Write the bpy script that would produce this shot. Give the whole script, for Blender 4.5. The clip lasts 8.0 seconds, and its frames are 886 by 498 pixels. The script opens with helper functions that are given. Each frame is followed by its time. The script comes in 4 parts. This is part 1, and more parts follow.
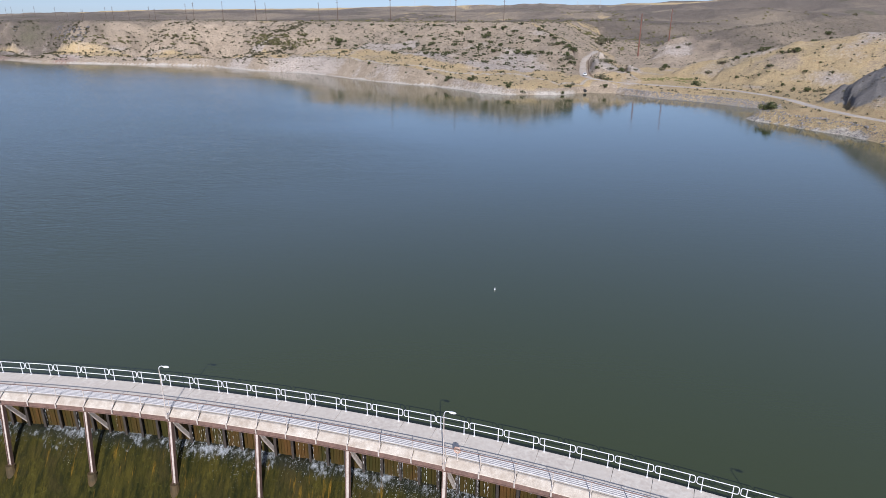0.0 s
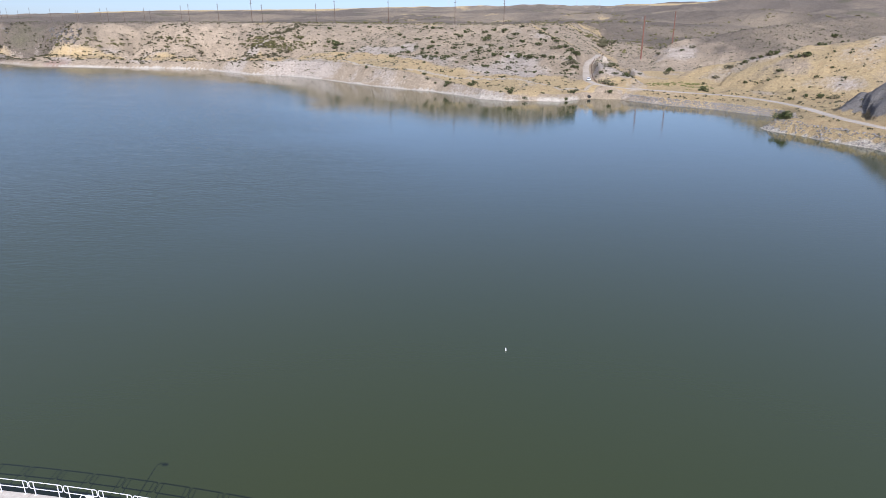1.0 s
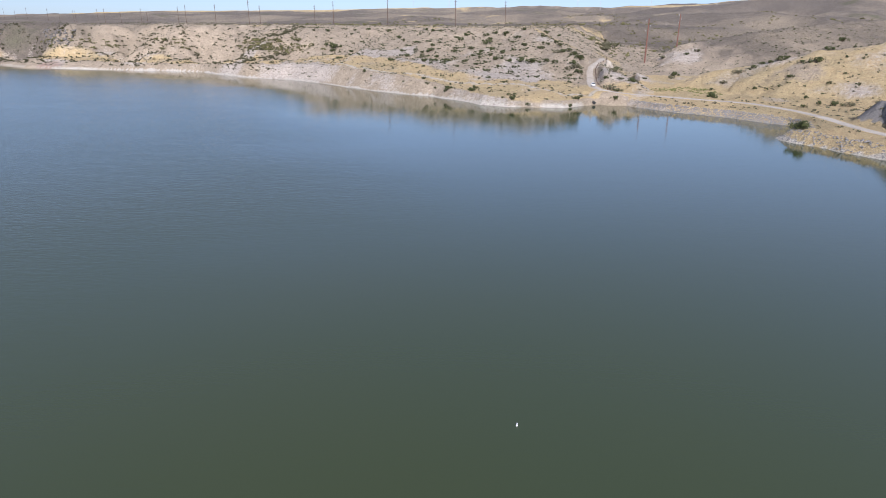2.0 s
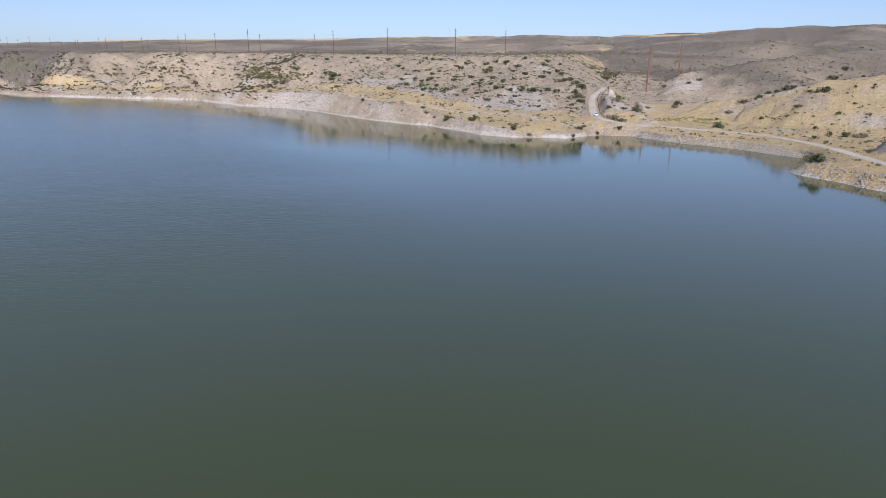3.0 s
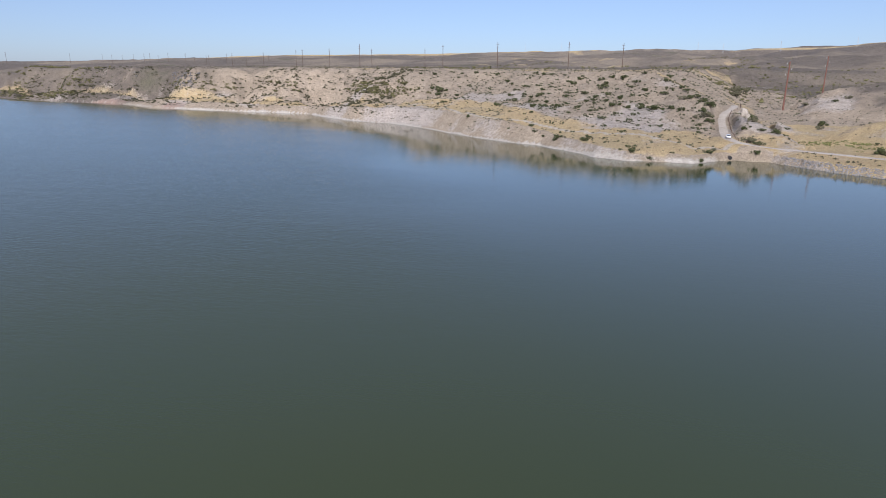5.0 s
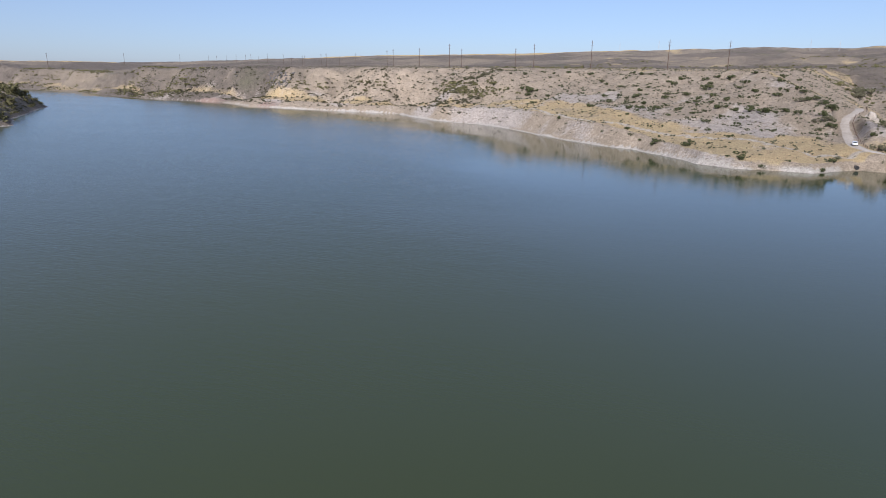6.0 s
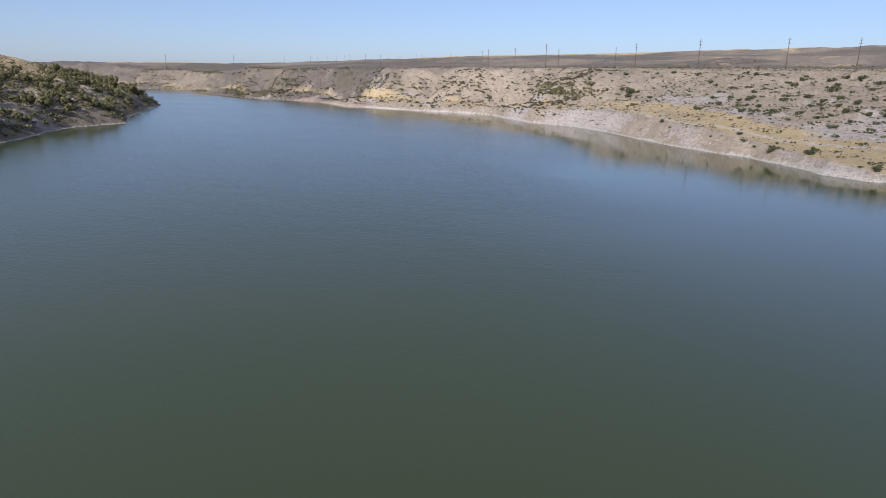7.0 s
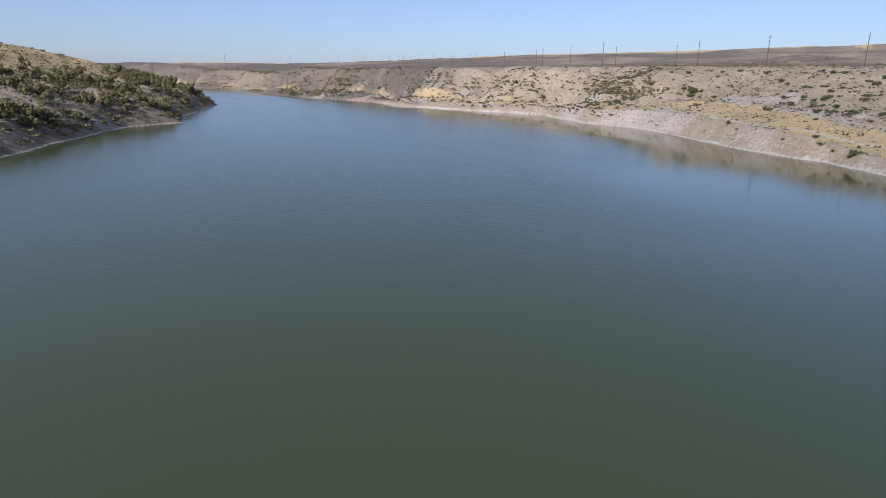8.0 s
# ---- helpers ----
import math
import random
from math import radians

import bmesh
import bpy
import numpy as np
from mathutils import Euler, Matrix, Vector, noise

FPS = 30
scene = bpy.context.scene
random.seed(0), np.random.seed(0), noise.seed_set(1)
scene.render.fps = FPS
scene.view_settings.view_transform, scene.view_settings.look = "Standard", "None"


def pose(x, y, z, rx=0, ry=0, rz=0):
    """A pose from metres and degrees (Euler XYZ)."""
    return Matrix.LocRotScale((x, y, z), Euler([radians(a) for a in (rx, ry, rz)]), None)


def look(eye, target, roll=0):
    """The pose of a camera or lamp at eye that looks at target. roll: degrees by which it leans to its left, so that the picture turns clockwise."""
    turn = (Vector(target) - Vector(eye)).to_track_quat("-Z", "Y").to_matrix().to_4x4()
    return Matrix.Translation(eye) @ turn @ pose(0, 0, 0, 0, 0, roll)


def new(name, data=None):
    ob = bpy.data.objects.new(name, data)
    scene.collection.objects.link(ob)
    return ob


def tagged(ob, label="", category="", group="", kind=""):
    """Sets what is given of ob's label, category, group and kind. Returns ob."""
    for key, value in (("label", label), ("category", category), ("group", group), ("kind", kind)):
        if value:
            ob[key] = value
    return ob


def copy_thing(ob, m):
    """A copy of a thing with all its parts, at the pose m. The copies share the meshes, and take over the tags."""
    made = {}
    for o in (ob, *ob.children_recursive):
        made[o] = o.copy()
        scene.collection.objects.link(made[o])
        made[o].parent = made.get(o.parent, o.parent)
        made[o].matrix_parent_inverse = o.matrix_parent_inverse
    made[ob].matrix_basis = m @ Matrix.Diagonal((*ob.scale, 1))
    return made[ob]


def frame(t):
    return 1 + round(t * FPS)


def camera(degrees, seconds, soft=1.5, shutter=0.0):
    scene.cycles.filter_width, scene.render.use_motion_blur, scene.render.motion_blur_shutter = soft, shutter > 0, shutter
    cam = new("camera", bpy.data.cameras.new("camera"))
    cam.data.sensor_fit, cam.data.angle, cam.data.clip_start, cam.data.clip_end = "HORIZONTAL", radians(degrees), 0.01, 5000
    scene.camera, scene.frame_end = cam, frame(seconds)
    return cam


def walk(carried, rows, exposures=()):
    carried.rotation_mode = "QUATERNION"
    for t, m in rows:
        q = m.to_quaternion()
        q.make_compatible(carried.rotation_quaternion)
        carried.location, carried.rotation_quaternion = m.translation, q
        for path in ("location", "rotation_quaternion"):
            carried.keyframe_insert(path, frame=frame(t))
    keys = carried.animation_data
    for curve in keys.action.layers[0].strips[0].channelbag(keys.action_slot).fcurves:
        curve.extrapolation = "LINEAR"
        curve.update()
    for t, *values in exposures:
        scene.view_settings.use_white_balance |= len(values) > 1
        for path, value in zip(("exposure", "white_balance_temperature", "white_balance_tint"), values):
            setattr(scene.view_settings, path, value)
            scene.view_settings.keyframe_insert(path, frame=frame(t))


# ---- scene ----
cam = camera(71.2, 8.0, soft=0.8)
PATH = [
    (0, (2.056, 1.003, 27.254), (1.924, 2.886, 26.594), 0.3),
    (0.5, (1.573, 6.435, 28.037), (1.442, 8.319, 27.376), 0.3),
    (1, (0.924, 11.995, 28.831), (0.796, 13.879, 28.172), 0.3),
    (2.5, (0.018, 27.441, 30.283), (-0.109, 29.328, 29.632), 0.5),
    (3, (-0.112, 32.68, 30.45), (-0.242, 34.59, 29.872), 0.5),
    (3.5, (-0.274, 37.9, 30.538), (-0.406, 39.822, 30.0), 0.6),
    (4, (-0.555, 43.017, 30.592), (-0.692, 44.939, 30.054), 0.6),
    (4.5, (-1.141, 48.034, 30.611), (-1.399, 49.943, 30.072), 0.6),
    (4.7, (-1.583, 49.94, 30.61), (-1.927, 51.835, 30.071), 0.6),
    (5.8, (-4.698, 60.137, 30.538), (-5.357, 61.946, 29.997), 0.6),
    (6, (-5.331, 61.934, 30.536), (-6.039, 63.724, 29.994), 0.6),
    (6.5, (-7.06, 66.278, 30.553), (-7.902, 68.009, 30.011), 0.6),
    (6.9, (-8.603, 69.7, 30.561), (-9.541, 71.38, 30.017), 0.6),
    (7, (-9.004, 70.536, 30.562), (-9.967, 72.203, 30.018), 0.6),
    (7.5, (-11.063, 74.617, 30.562), (-12.111, 76.23, 30.015), 0.4),
    (8, (-13.139, 78.644, 30.548), (-14.237, 80.223, 30.001), 0.4),
]
walk(cam, [(t, look(eye, target, roll)) for t, eye, target, roll in PATH],
     exposures=[(0.0, 0.21, 5750, 17), (0.5, 0.38, 5750, 17), (1.2, 0.48, 5750, 17), (2.5, 0.43, 5750, 17), (3.5, 0.22, 5750, 17), (8.0, 0.21, 5750, 17)])

# ---------------------------------------------------------------- world, sun, exposure
SUN_DIR = Vector((0.09, -0.87, 0.485)).normalized()
world = bpy.data.worlds.new("world")
scene.world = world
world.use_nodes = True
wn = world.node_tree
sky = wn.nodes.new("ShaderNodeTexSky")
sky.sky_type = "NISHITA"
sky.sun_disc = False
sky.sun_elevation = math.asin(SUN_DIR.z)
sky.sun_rotation = math.atan2(SUN_DIR.x, SUN_DIR.y)
sky.altitude = 1500
sky.air_density = 1.0
sky.dust_density = 2.4
sky.ozone_density = 4.5
bg = wn.nodes["Background"]
haze = wn.nodes.new("ShaderNodeMix")  # thin dry haze that pales the whole sky
haze.data_type = "RGBA"
haze.inputs[0].default_value = 0.24
haze.inputs[7].default_value = (8.0, 8.4, 9.3, 1)
wn.links.new(sky.outputs[0], haze.inputs[6])
wn.links.new(haze.outputs[2], bg.inputs[0])
bg.inputs[1].default_value = 0.086
sun_lamp = bpy.data.lights.new("sun", "SUN")
sun_lamp.energy = 5.0
sun_lamp.angle = radians(0.53)
sun_lamp.color = (1.0, 0.93, 0.82)
sun = new("sun", sun_lamp)
sun.matrix_world = look(SUN_DIR * 100, (0, 0, 0))

# ---------------------------------------------------------------- materials


def material(name, colour=(0.5, 0.5, 0.5), rough=0.8, metal=0.0):
    m = bpy.data.materials.new(name)
    m.use_nodes = True
    b = m.node_tree.nodes["Principled BSDF"]
    b.inputs["Base Color"].default_value = (*colour, 1)
    b.inputs["Roughness"].default_value = rough
    b.inputs["Metallic"].default_value = metal
    return m


class Nodes:
    """Short hand for a node tree."""

    def __init__(self, m):
        self.t = m.node_tree
        self.b = self.t.nodes["Principled BSDF"]
        self.geo = self.t.nodes.new("ShaderNodeNewGeometry")
        self.tex = self.t.nodes.new("ShaderNodeTexCoord")

    def link(self, a, b):
        self.t.links.new(a, b)

    def noise(self, scale, detail=4, rough=0.6, vec=None, stretch=None):
        n = self.t.nodes.new("ShaderNodeTexNoise")
        n.inputs["Scale"].default_value = scale
        n.inputs["Detail"].default_value = detail
        n.inputs["Roughness"].default_value = rough
        v = vec or self.geo.outputs["Position"]
        if stretch:
            mp = self.t.nodes.new("ShaderNodeMapping")
            mp.inputs["Scale"].default_value = stretch
            self.link(v, mp.inputs[0])
            v = mp.outputs[0]
        self.link(v, n.inputs["Vector"])
        return n.outputs["Fac"]

    def ramp(self, fac, lo, hi, a=0.0, b=1.0):
        n = self.t.nodes.new("ShaderNodeMapRange")
        n.inputs[1].default_value, n.inputs[2].default_value = lo, hi
        n.inputs[3].default_value, n.inputs[4].default_value = a, b
        self.link(fac, n.inputs[0])
        return n.outputs[0]

    def attr(self, name):
        n = self.t.nodes.new("ShaderNodeAttribute")
        n.attribute_name = name
        return n.outputs["Fac"]

    def mix(self, fac, a, b, mode="MIX"):
        n = self.t.nodes.new("ShaderNodeMix")
        n.data_type, n.blend_type = "RGBA", mode
        for sock, val in ((n.inputs[0], fac), (n.inputs[6], a), (n.inputs[7], b)):
            if isinstance(val, (int, float)):
                sock.default_value = val
            elif isinstance(val, tuple):
                sock.default_value = (*val, 1)
            else:
                self.link(val, sock)
        return n.outputs[2]

    def math(self, op, a, b=0.0):
        n = self.t.nodes.new("ShaderNodeMath")
        n.operation = op
        for sock, val in zip(n.inputs, (a, b)):
            if isinstance(val, (int, float)):
                sock.default_value = val
            else:
                self.link(val, sock)
        return n.outputs[0]

    def bump(self, height, strength, distance):
        n = self.t.nodes.new("ShaderNodeBump")
        n.inputs["Strength"].default_value = strength
        n.inputs["Distance"].default_value = distance
        self.link(height, n.inputs["Height"])
        self.link(n.outputs[0], self.b.inputs["Normal"])

    def colour(self, c):
        self.link(c, self.b.inputs["Base Color"])

    def random(self):
        return self.t.nodes.new("ShaderNodeObjectInfo").outputs["Random"]


def mottled(name, colour, other, scale=3.0, rough=0.8, metal=0.0, bump=0.02, stretch=None, varied=0.0):
    """A surface of two tones mixed by coarse and fine noise."""
    m = material(name, colour, rough, metal)
    n = Nodes(m)
    big = n.noise(scale, 5, 0.65, stretch=stretch)
    c = n.mix(n.ramp(big, 0.38, 0.66), colour, other)
    fine = n.noise(scale * 9, 3, 0.6)
    c = n.mix(0.5, c, n.mix(n.ramp(fine, 0.3, 0.7), (0.3, 0.3, 0.3), (0.7, 0.7, 0.7)), "OVERLAY")
    if varied:
        c = n.mix(n.ramp(n.random(), 0, 1, 0, varied), c, other)
    n.colour(c)
    n.bump(fine, 0.5, bump)
    return m


def make_ground():
    m = material("ground", rough=0.95)
    m.node_tree.nodes["Principled BSDF"].inputs["Specular IOR Level"].default_value = 0.15
    n = Nodes(m)
    big = n.noise(0.02, 5, 0.6)
    mid = n.noise(0.11, 6, 0.68)
    fine = n.noise(0.7, 6, 0.7)
    grit = n.noise(2.6, 4, 0.7)
    soil = n.mix(n.ramp(mid, 0.35, 0.68), (0.455, 0.37, 0.275), (0.34, 0.277, 0.202))
    grass = n.mix(n.ramp(fine, 0.3, 0.7), (0.60, 0.455, 0.255), (0.48, 0.37, 0.205))
    grass = n.mix(n.ramp(big, 0.45, 0.7, 0, 0.5), grass, (0.36, 0.3, 0.18))
    clay = n.mix(n.ramp(mid, 0.32, 0.7), (0.55, 0.48, 0.41), (0.43, 0.37, 0.315))
    red = n.mix(n.ramp(fine, 0.3, 0.7), (0.40, 0.275, 0.22), (0.33, 0.24, 0.19))
    # steppe brown, with some cloud shadow over the far hills put into the colour
    sage_and_shade = n.mix(n.ramp(mid, 0.3, 0.7), (0.205, 0.172, 0.138), (0.142, 0.12, 0.098))
    sage_and_shade = n.mix(n.ramp(n.noise(0.0045, 5, 0.6), 0.48, 0.62, 0, 0.75), sage_and_shade, (0.31, 0.255, 0.185))
    sage_and_shade = n.mix(n.ramp(n.noise(0.007, 4, 0.6, stretch=(1, 1.6, 1)), 0.6, 0.68, 0, 0.7), sage_and_shade, (0.115, 0.115, 0.07))
    gravel = n.mix(n.ramp(fine, 0.3, 0.7), (0.33, 0.31, 0.29), (0.2, 0.188, 0.178))
    # layers of rock that run level through the banks
    strata = n.noise(0.12, 4, 0.6, stretch=(0.12, 0.12, 8.0))
    edge = n.math("MULTIPLY", n.math("SUBTRACT", fine, 0.5), 0.75)

    def mask(name):
        return n.ramp(n.math("ADD", n.attr(name), edge), 0.34, 0.66)

    c = soil
    c = n.mix(mask("sage_and_shade"), c, sage_and_shade)
    c = n.mix(mask("grass"), c, grass)
    c = n.mix(mask("clay"), c, clay)
    c = n.mix(mask("red"), c, red)
    c = n.mix(mask("gravel"), c, gravel)
    c = n.mix(n.ramp(n.attr("beach"), 0.3, 0.7), c, (0.54, 0.49, 0.42))
    c = n.mix(n.math("MULTIPLY", n.ramp(strata, 0.52, 0.66, 0, 0.45), n.attr("clay")), c, (0.28, 0.245, 0.205))
    c = n.mix(n.math("MULTIPLY", n.ramp(grit, 0.55, 0.7, 0, 0.55), n.ramp(n.attr("tuft"), 0, 1)), c, (0.105, 0.1, 0.06))
    c = n.mix(0.8, c, n.mix(n.ramp(grit, 0.32, 0.68), (0.25, 0.25, 0.25), (0.74, 0.74, 0.74)), "OVERLAY")
    c = n.mix(0.6, c, n.mix(n.ramp(fine, 0.34, 0.66), (0.33, 0.33, 0.33), (0.67, 0.67, 0.67)), "OVERLAY")
    n.colour(c)
    n.bump(n.math("ADD", fine, n.math("MULTIPLY", grit, 0.5)), 1.0, 1.6)
    return m


def make_water():
    m = material("lake_water", (0.03, 0.04, 0.017), 0.04)
    n = Nodes(m)
    n.b.inputs["IOR"].default_value = 1.5
    murk = n.noise(0.012, 3, 0.5)
    n.colour(n.mix(n.ramp(murk, 0.35, 0.65), (0.040, 0.051, 0.016), (0.036, 0.050, 0.018)))
    a = n.noise(0.9, 3, 0.6, stretch=(0.55, 1.5, 1))
    b = n.noise(0.13, 3, 0.55, stretch=(0.6, 1.3, 1))
    c = n.noise(3.2, 3, 0.6, stretch=(0.45, 1.8, 1))
    # the breeze ruffles the open water; the cove under the hill stays calm
    wind = n.attr("wind")
    gust = n.ramp(n.noise(0.02, 4, 0.6, stretch=(0.6, 1.5, 1)), 0.35, 0.7, -0.03, 0.03)
    n.link(n.math("ADD", n.ramp(wind, 0.0, 1.0, 0.03, 0.10), n.math("MULTIPLY", gust, wind)), n.b.inputs["Roughness"])
    waves = n.math("ADD", n.math("ADD", a, b), n.math("MULTIPLY", c, 0.35))
    n.bump(n.math("MULTIPLY", waves, n.ramp(wind, 0.0, 1.0, 0.6, 3.0)), 0.3, 0.055)
    # a breeze from the dam leans the ripples: their lit faces look back towards it
    lean = n.t.nodes.new("ShaderNodeCombineXYZ")
    n.link(n.math("MULTIPLY", wind, 0.018), lean.inputs[0])
    n.link(n.math("MULTIPLY", wind, -0.04), lean.inputs[1])
    total = n.t.nodes.new("ShaderNodeVectorMath")
    n.link(n.b.inputs["Normal"].links[0].from_socket, total.inputs[0])
    n.link(lean.outputs[0], total.inputs[1])
    unit = n.t.nodes.new("ShaderNodeVectorMath")
    unit.operation = "NORMALIZE"
    n.link(total.outputs[0], unit.inputs[0])
    n.link(unit.outputs[0], n.b.inputs["Normal"])
    return m


GROUND = make_ground()
WATER = make_water()
CONCRETE = mottled("concrete", (0.585, 0.53, 0.45), (0.535, 0.485, 0.41), 0.35, 0.85, bump=0.006, varied=0.7)
FASCIA = mottled("stained_fascia", (0.58, 0.53, 0.445), (0.38, 0.32, 0.25), 1.6, 0.5, stretch=(1, 1, 0.3), varied=0.4)
WHITE_PAINT = mottled("white_paint", (0.74, 0.75, 0.76), (0.64, 0.65, 0.66), 4, 0.4)
GALVANISED = mottled("galvanised", (0.50, 0.49, 0.475), (0.38, 0.37, 0.36), 3, 0.5, 0.1)
BROWN_STEEL = mottled("brown_steel", (0.20, 0.125, 0.10), (0.13, 0.085, 0.07), 3, 0.6, 0.1)
PALE_STEEL = mottled("pale_steel", (0.58, 0.53, 0.48), (0.42, 0.36, 0.31), 3, 0.55, 0.1)
DARK_STEEL = mottled("dark_steel", (0.035, 0.03, 0.028), (0.06, 0.05, 0.04), 3, 0.5)
BOARDS = mottled("wet_boards", (0.09, 0.045, 0.014), (0.03, 0.03, 0.007), 1.2, 0.35, stretch=(1, 1, 0.25), varied=0.8)
WOOD_POLE = mottled("wood_pole", (0.10, 0.062, 0.042), (0.065, 0.042, 0.03), 1.5, 0.9)
RUST_POLE = mottled("weathering_steel", (0.17, 0.075, 0.05), (0.11, 0.05, 0.036), 1.5, 0.8)
INSULATOR = mottled("insulator", (0.5, 0.5, 0.5), (0.4, 0.4, 0.4), 4, 0.3)
ROCK = mottled("riprap", (0.30, 0.28, 0.265), (0.18, 0.168, 0.155), 0.6, 0.9, bump=0.08, varied=0.6)
DARK_ROCK = mottled("dark_rock", (0.17, 0.155, 0.145), (0.10, 0.092, 0.086), 0.5, 0.9, bump=0.08)
PALE_ROCK = mottled("pale_rock", (0.40, 0.355, 0.295), (0.29, 0.255, 0.21), 0.5, 0.9, bump=0.1)
ROAD_DIRT = mottled("road_dirt", (0.44, 0.385, 0.315), (0.36, 0.31, 0.25), 0.12, 0.95)
BARK = mottled("bark", (0.10, 0.075, 0.05), (0.06, 0.045, 0.03), 6, 0.9)
FOAM = mottled("foam", (0.75, 0.77, 0.78), (0.6, 0.63, 0.66), 8, 0.35)
BLACK = mottled("pipe_shade", (0.012, 0.012, 0.012), (0.02, 0.02, 0.02), 3, 0.8)
ORANGE = mottled("orange_plastic", (0.50, 0.34, 0.27), (0.44, 0.28, 0.21), 5, 0.5)
GLASS_DARK = material("windscreen", (0.02, 0.025, 0.03), 0.06)
RUBBER = mottled("rubber", (0.03, 0.03, 0.03), (0.045, 0.045, 0.045), 9, 0.85)


def leafy(name, a, b):
    m = material(name, a, 0.75)
    n = Nodes(m)
    n.b.inputs["Specular IOR Level"].default_value = 0.2
    isl = n.ramp(n.geo.outputs["Random Per Island"], 0, 1)
    c = n.mix(isl, a, b)
    c = n.mix(n.ramp(n.random(), 0, 1, 0, 0.5), c, tuple(0.62 * v for v in b))
    n.colour(c)
    return m


JUNIPER = leafy("juniper_leaf", (0.105, 0.10, 0.045), (0.195, 0.178, 0.08))
GREEN_LEAF = leafy("green_leaf", (0.042, 0.051, 0.019), (0.076, 0.084, 0.032))
SAGE_LEAF = leafy("sage_leaf", (0.09, 0.088, 0.052), (0.145, 0.133, 0.08))
SCRUB_LEAF = leafy("scrub_leaf", (0.068, 0.067, 0.036), (0.11, 0.10, 0.055))
REED = leafy("reed_leaf", (0.13, 0.15, 0.045), (0.2, 0.2, 0.07))
STRAW = leafy("straw_grass", (0.58, 0.47, 0.27), (0.66, 0.55, 0.34))


def make_spillway():
    m = material("mossy_spillway", rough=0.6)
    n = Nodes(m)
    n.b.inputs["Specular IOR Level"].default_value = 0.12
    streak = n.noise(0.55, 6, 0.7, stretch=(2.2, 0.5, 0.5))
    patch = n.noise(0.28, 4, 0.6)
    fine = n.noise(3.5, 5, 0.7)
    c = n.mix(n.ramp(streak, 0.35, 0.65), (0.009, 0.012, 0.0015), (0.058, 0.049, 0.007))
    c = n.mix(n.ramp(patch, 0.5, 0.68, 0, 0.85), c, (0.04, 0.032, 0.009))
    c = n.mix(n.ramp(n.noise(0.8, 4, 0.7, stretch=(3, 0.4, 0.4)), 0.6, 0.72, 0, 0.85), c, (0.2, 0.115, 0.012))
    c = n.mix(n.ramp(fine, 0.56, 0.7, 0, 0.6), c, (0.085, 0.08, 0.016))
    c = n.mix(n.ramp(n.noise(1.6, 6, 0.75, stretch=(2.5, 0.6, 0.6)), 0.5, 0.62, 0, 0.8), c, (0.012, 0.014, 0.003))
    # white water that spreads from the foot of the boards
    at = n.t.nodes.new("ShaderNodeSeparateXYZ")
    n.link(n.geo.outputs["Position"], at.inputs[0])
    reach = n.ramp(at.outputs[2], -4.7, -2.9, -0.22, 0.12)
    surge = n.math("MULTIPLY", n.math("SUBTRACT", n.noise(0.4, 3, 0.6), 0.5), 0.55)
    froth = n.math("ADD", n.math("ADD", n.noise(2.6, 8, 0.78, stretch=(1.3, 0.7, 0.7)), reach), surge)
    # slope gets darker towards the foot of the boards, beneath the froth
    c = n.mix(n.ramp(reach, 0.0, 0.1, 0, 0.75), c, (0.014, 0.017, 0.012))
    c = n.mix(n.ramp(froth, 0.6, 0.86, 0, 0.9), c, (0.5, 0.54, 0.57))
    n.colour(c)
    n.bump(n.math("ADD", fine, streak), 0.9, 0.25)
    return m


SPILLWAY = make_spillway()

# ---------------------------------------------------------------- mesh helpers


def mesh_of(name, bm, mat, smooth=False):
    me = bpy.data.meshes.new(name)
    bm.to_mesh(me)
    bm.free()
    for mm in (mat if isinstance(mat, (list, tuple)) else [mat]):
        me.materials.append(mm)
    if smooth:
        me.polygons.foreach_set("use_smooth", [True] * len(me.polygons))
    return me


def part(name, bm, mat, parent=None, label="", smooth=False):
    """Links a bmesh as one mesh object under a thing or a part."""
    me = bm if isinstance(bm, bpy.types.Mesh) else mesh_of(name, bm, mat, smooth)
    ob = new(name, me)
    if parent:
        ob.parent = parent
    return tagged(ob, label)


def thing(name, m, label, category, group="", kind=""):
    ob = new(name)
    ob.empty_display_size = 0.2
    ob.matrix_basis = m
    return tagged(ob, label, category, group, kind)


def raw_mesh(name, verts, faces, mat, smooth=False):
    """A mesh from arrays; every face has as many corners as faces has columns."""
    verts, faces = np.asarray(verts, np.float32), np.asarray(faces, np.int32)
    me = bpy.data.meshes.new(name)
    k = faces.shape[1]
    me.vertices.add(len(verts))
    me.vertices.foreach_set("co", verts.ravel())
    me.loops.add(faces.size)
    me.loops.foreach_set("vertex_index", faces.ravel())
    me.polygons.add(len(faces))
    me.polygons.foreach_set("loop_start", np.arange(0, faces.size, k, dtype=np.int32))
    me.polygons.foreach_set("loop_total", np.full(len(faces), k, np.int32))
    if smooth:
        me.polygons.foreach_set("use_smooth", np.ones(len(faces), bool))
    me.materials.append(mat)
    me.update(calc_edges=True)
    me.validate()
    return me


def add_box(bm, cx, cy, cz, sx, sy, sz, m=None, bevel=0.0):
    r = bmesh.ops.create_cube(bm, size=1)
    mat = Matrix.Translation((cx, cy, cz)) @ Matrix.Diagonal((sx, sy, sz, 1))
    bmesh.ops.transform(bm, matrix=(m or Matrix()) @ mat, verts=r["verts"])
    if bevel:
        edges = list({e for v in r["verts"] for e in v.link_edges})
        bmesh.ops.bevel(bm, geom=edges, offset=bevel, segments=1, affect="EDGES")
    return bm


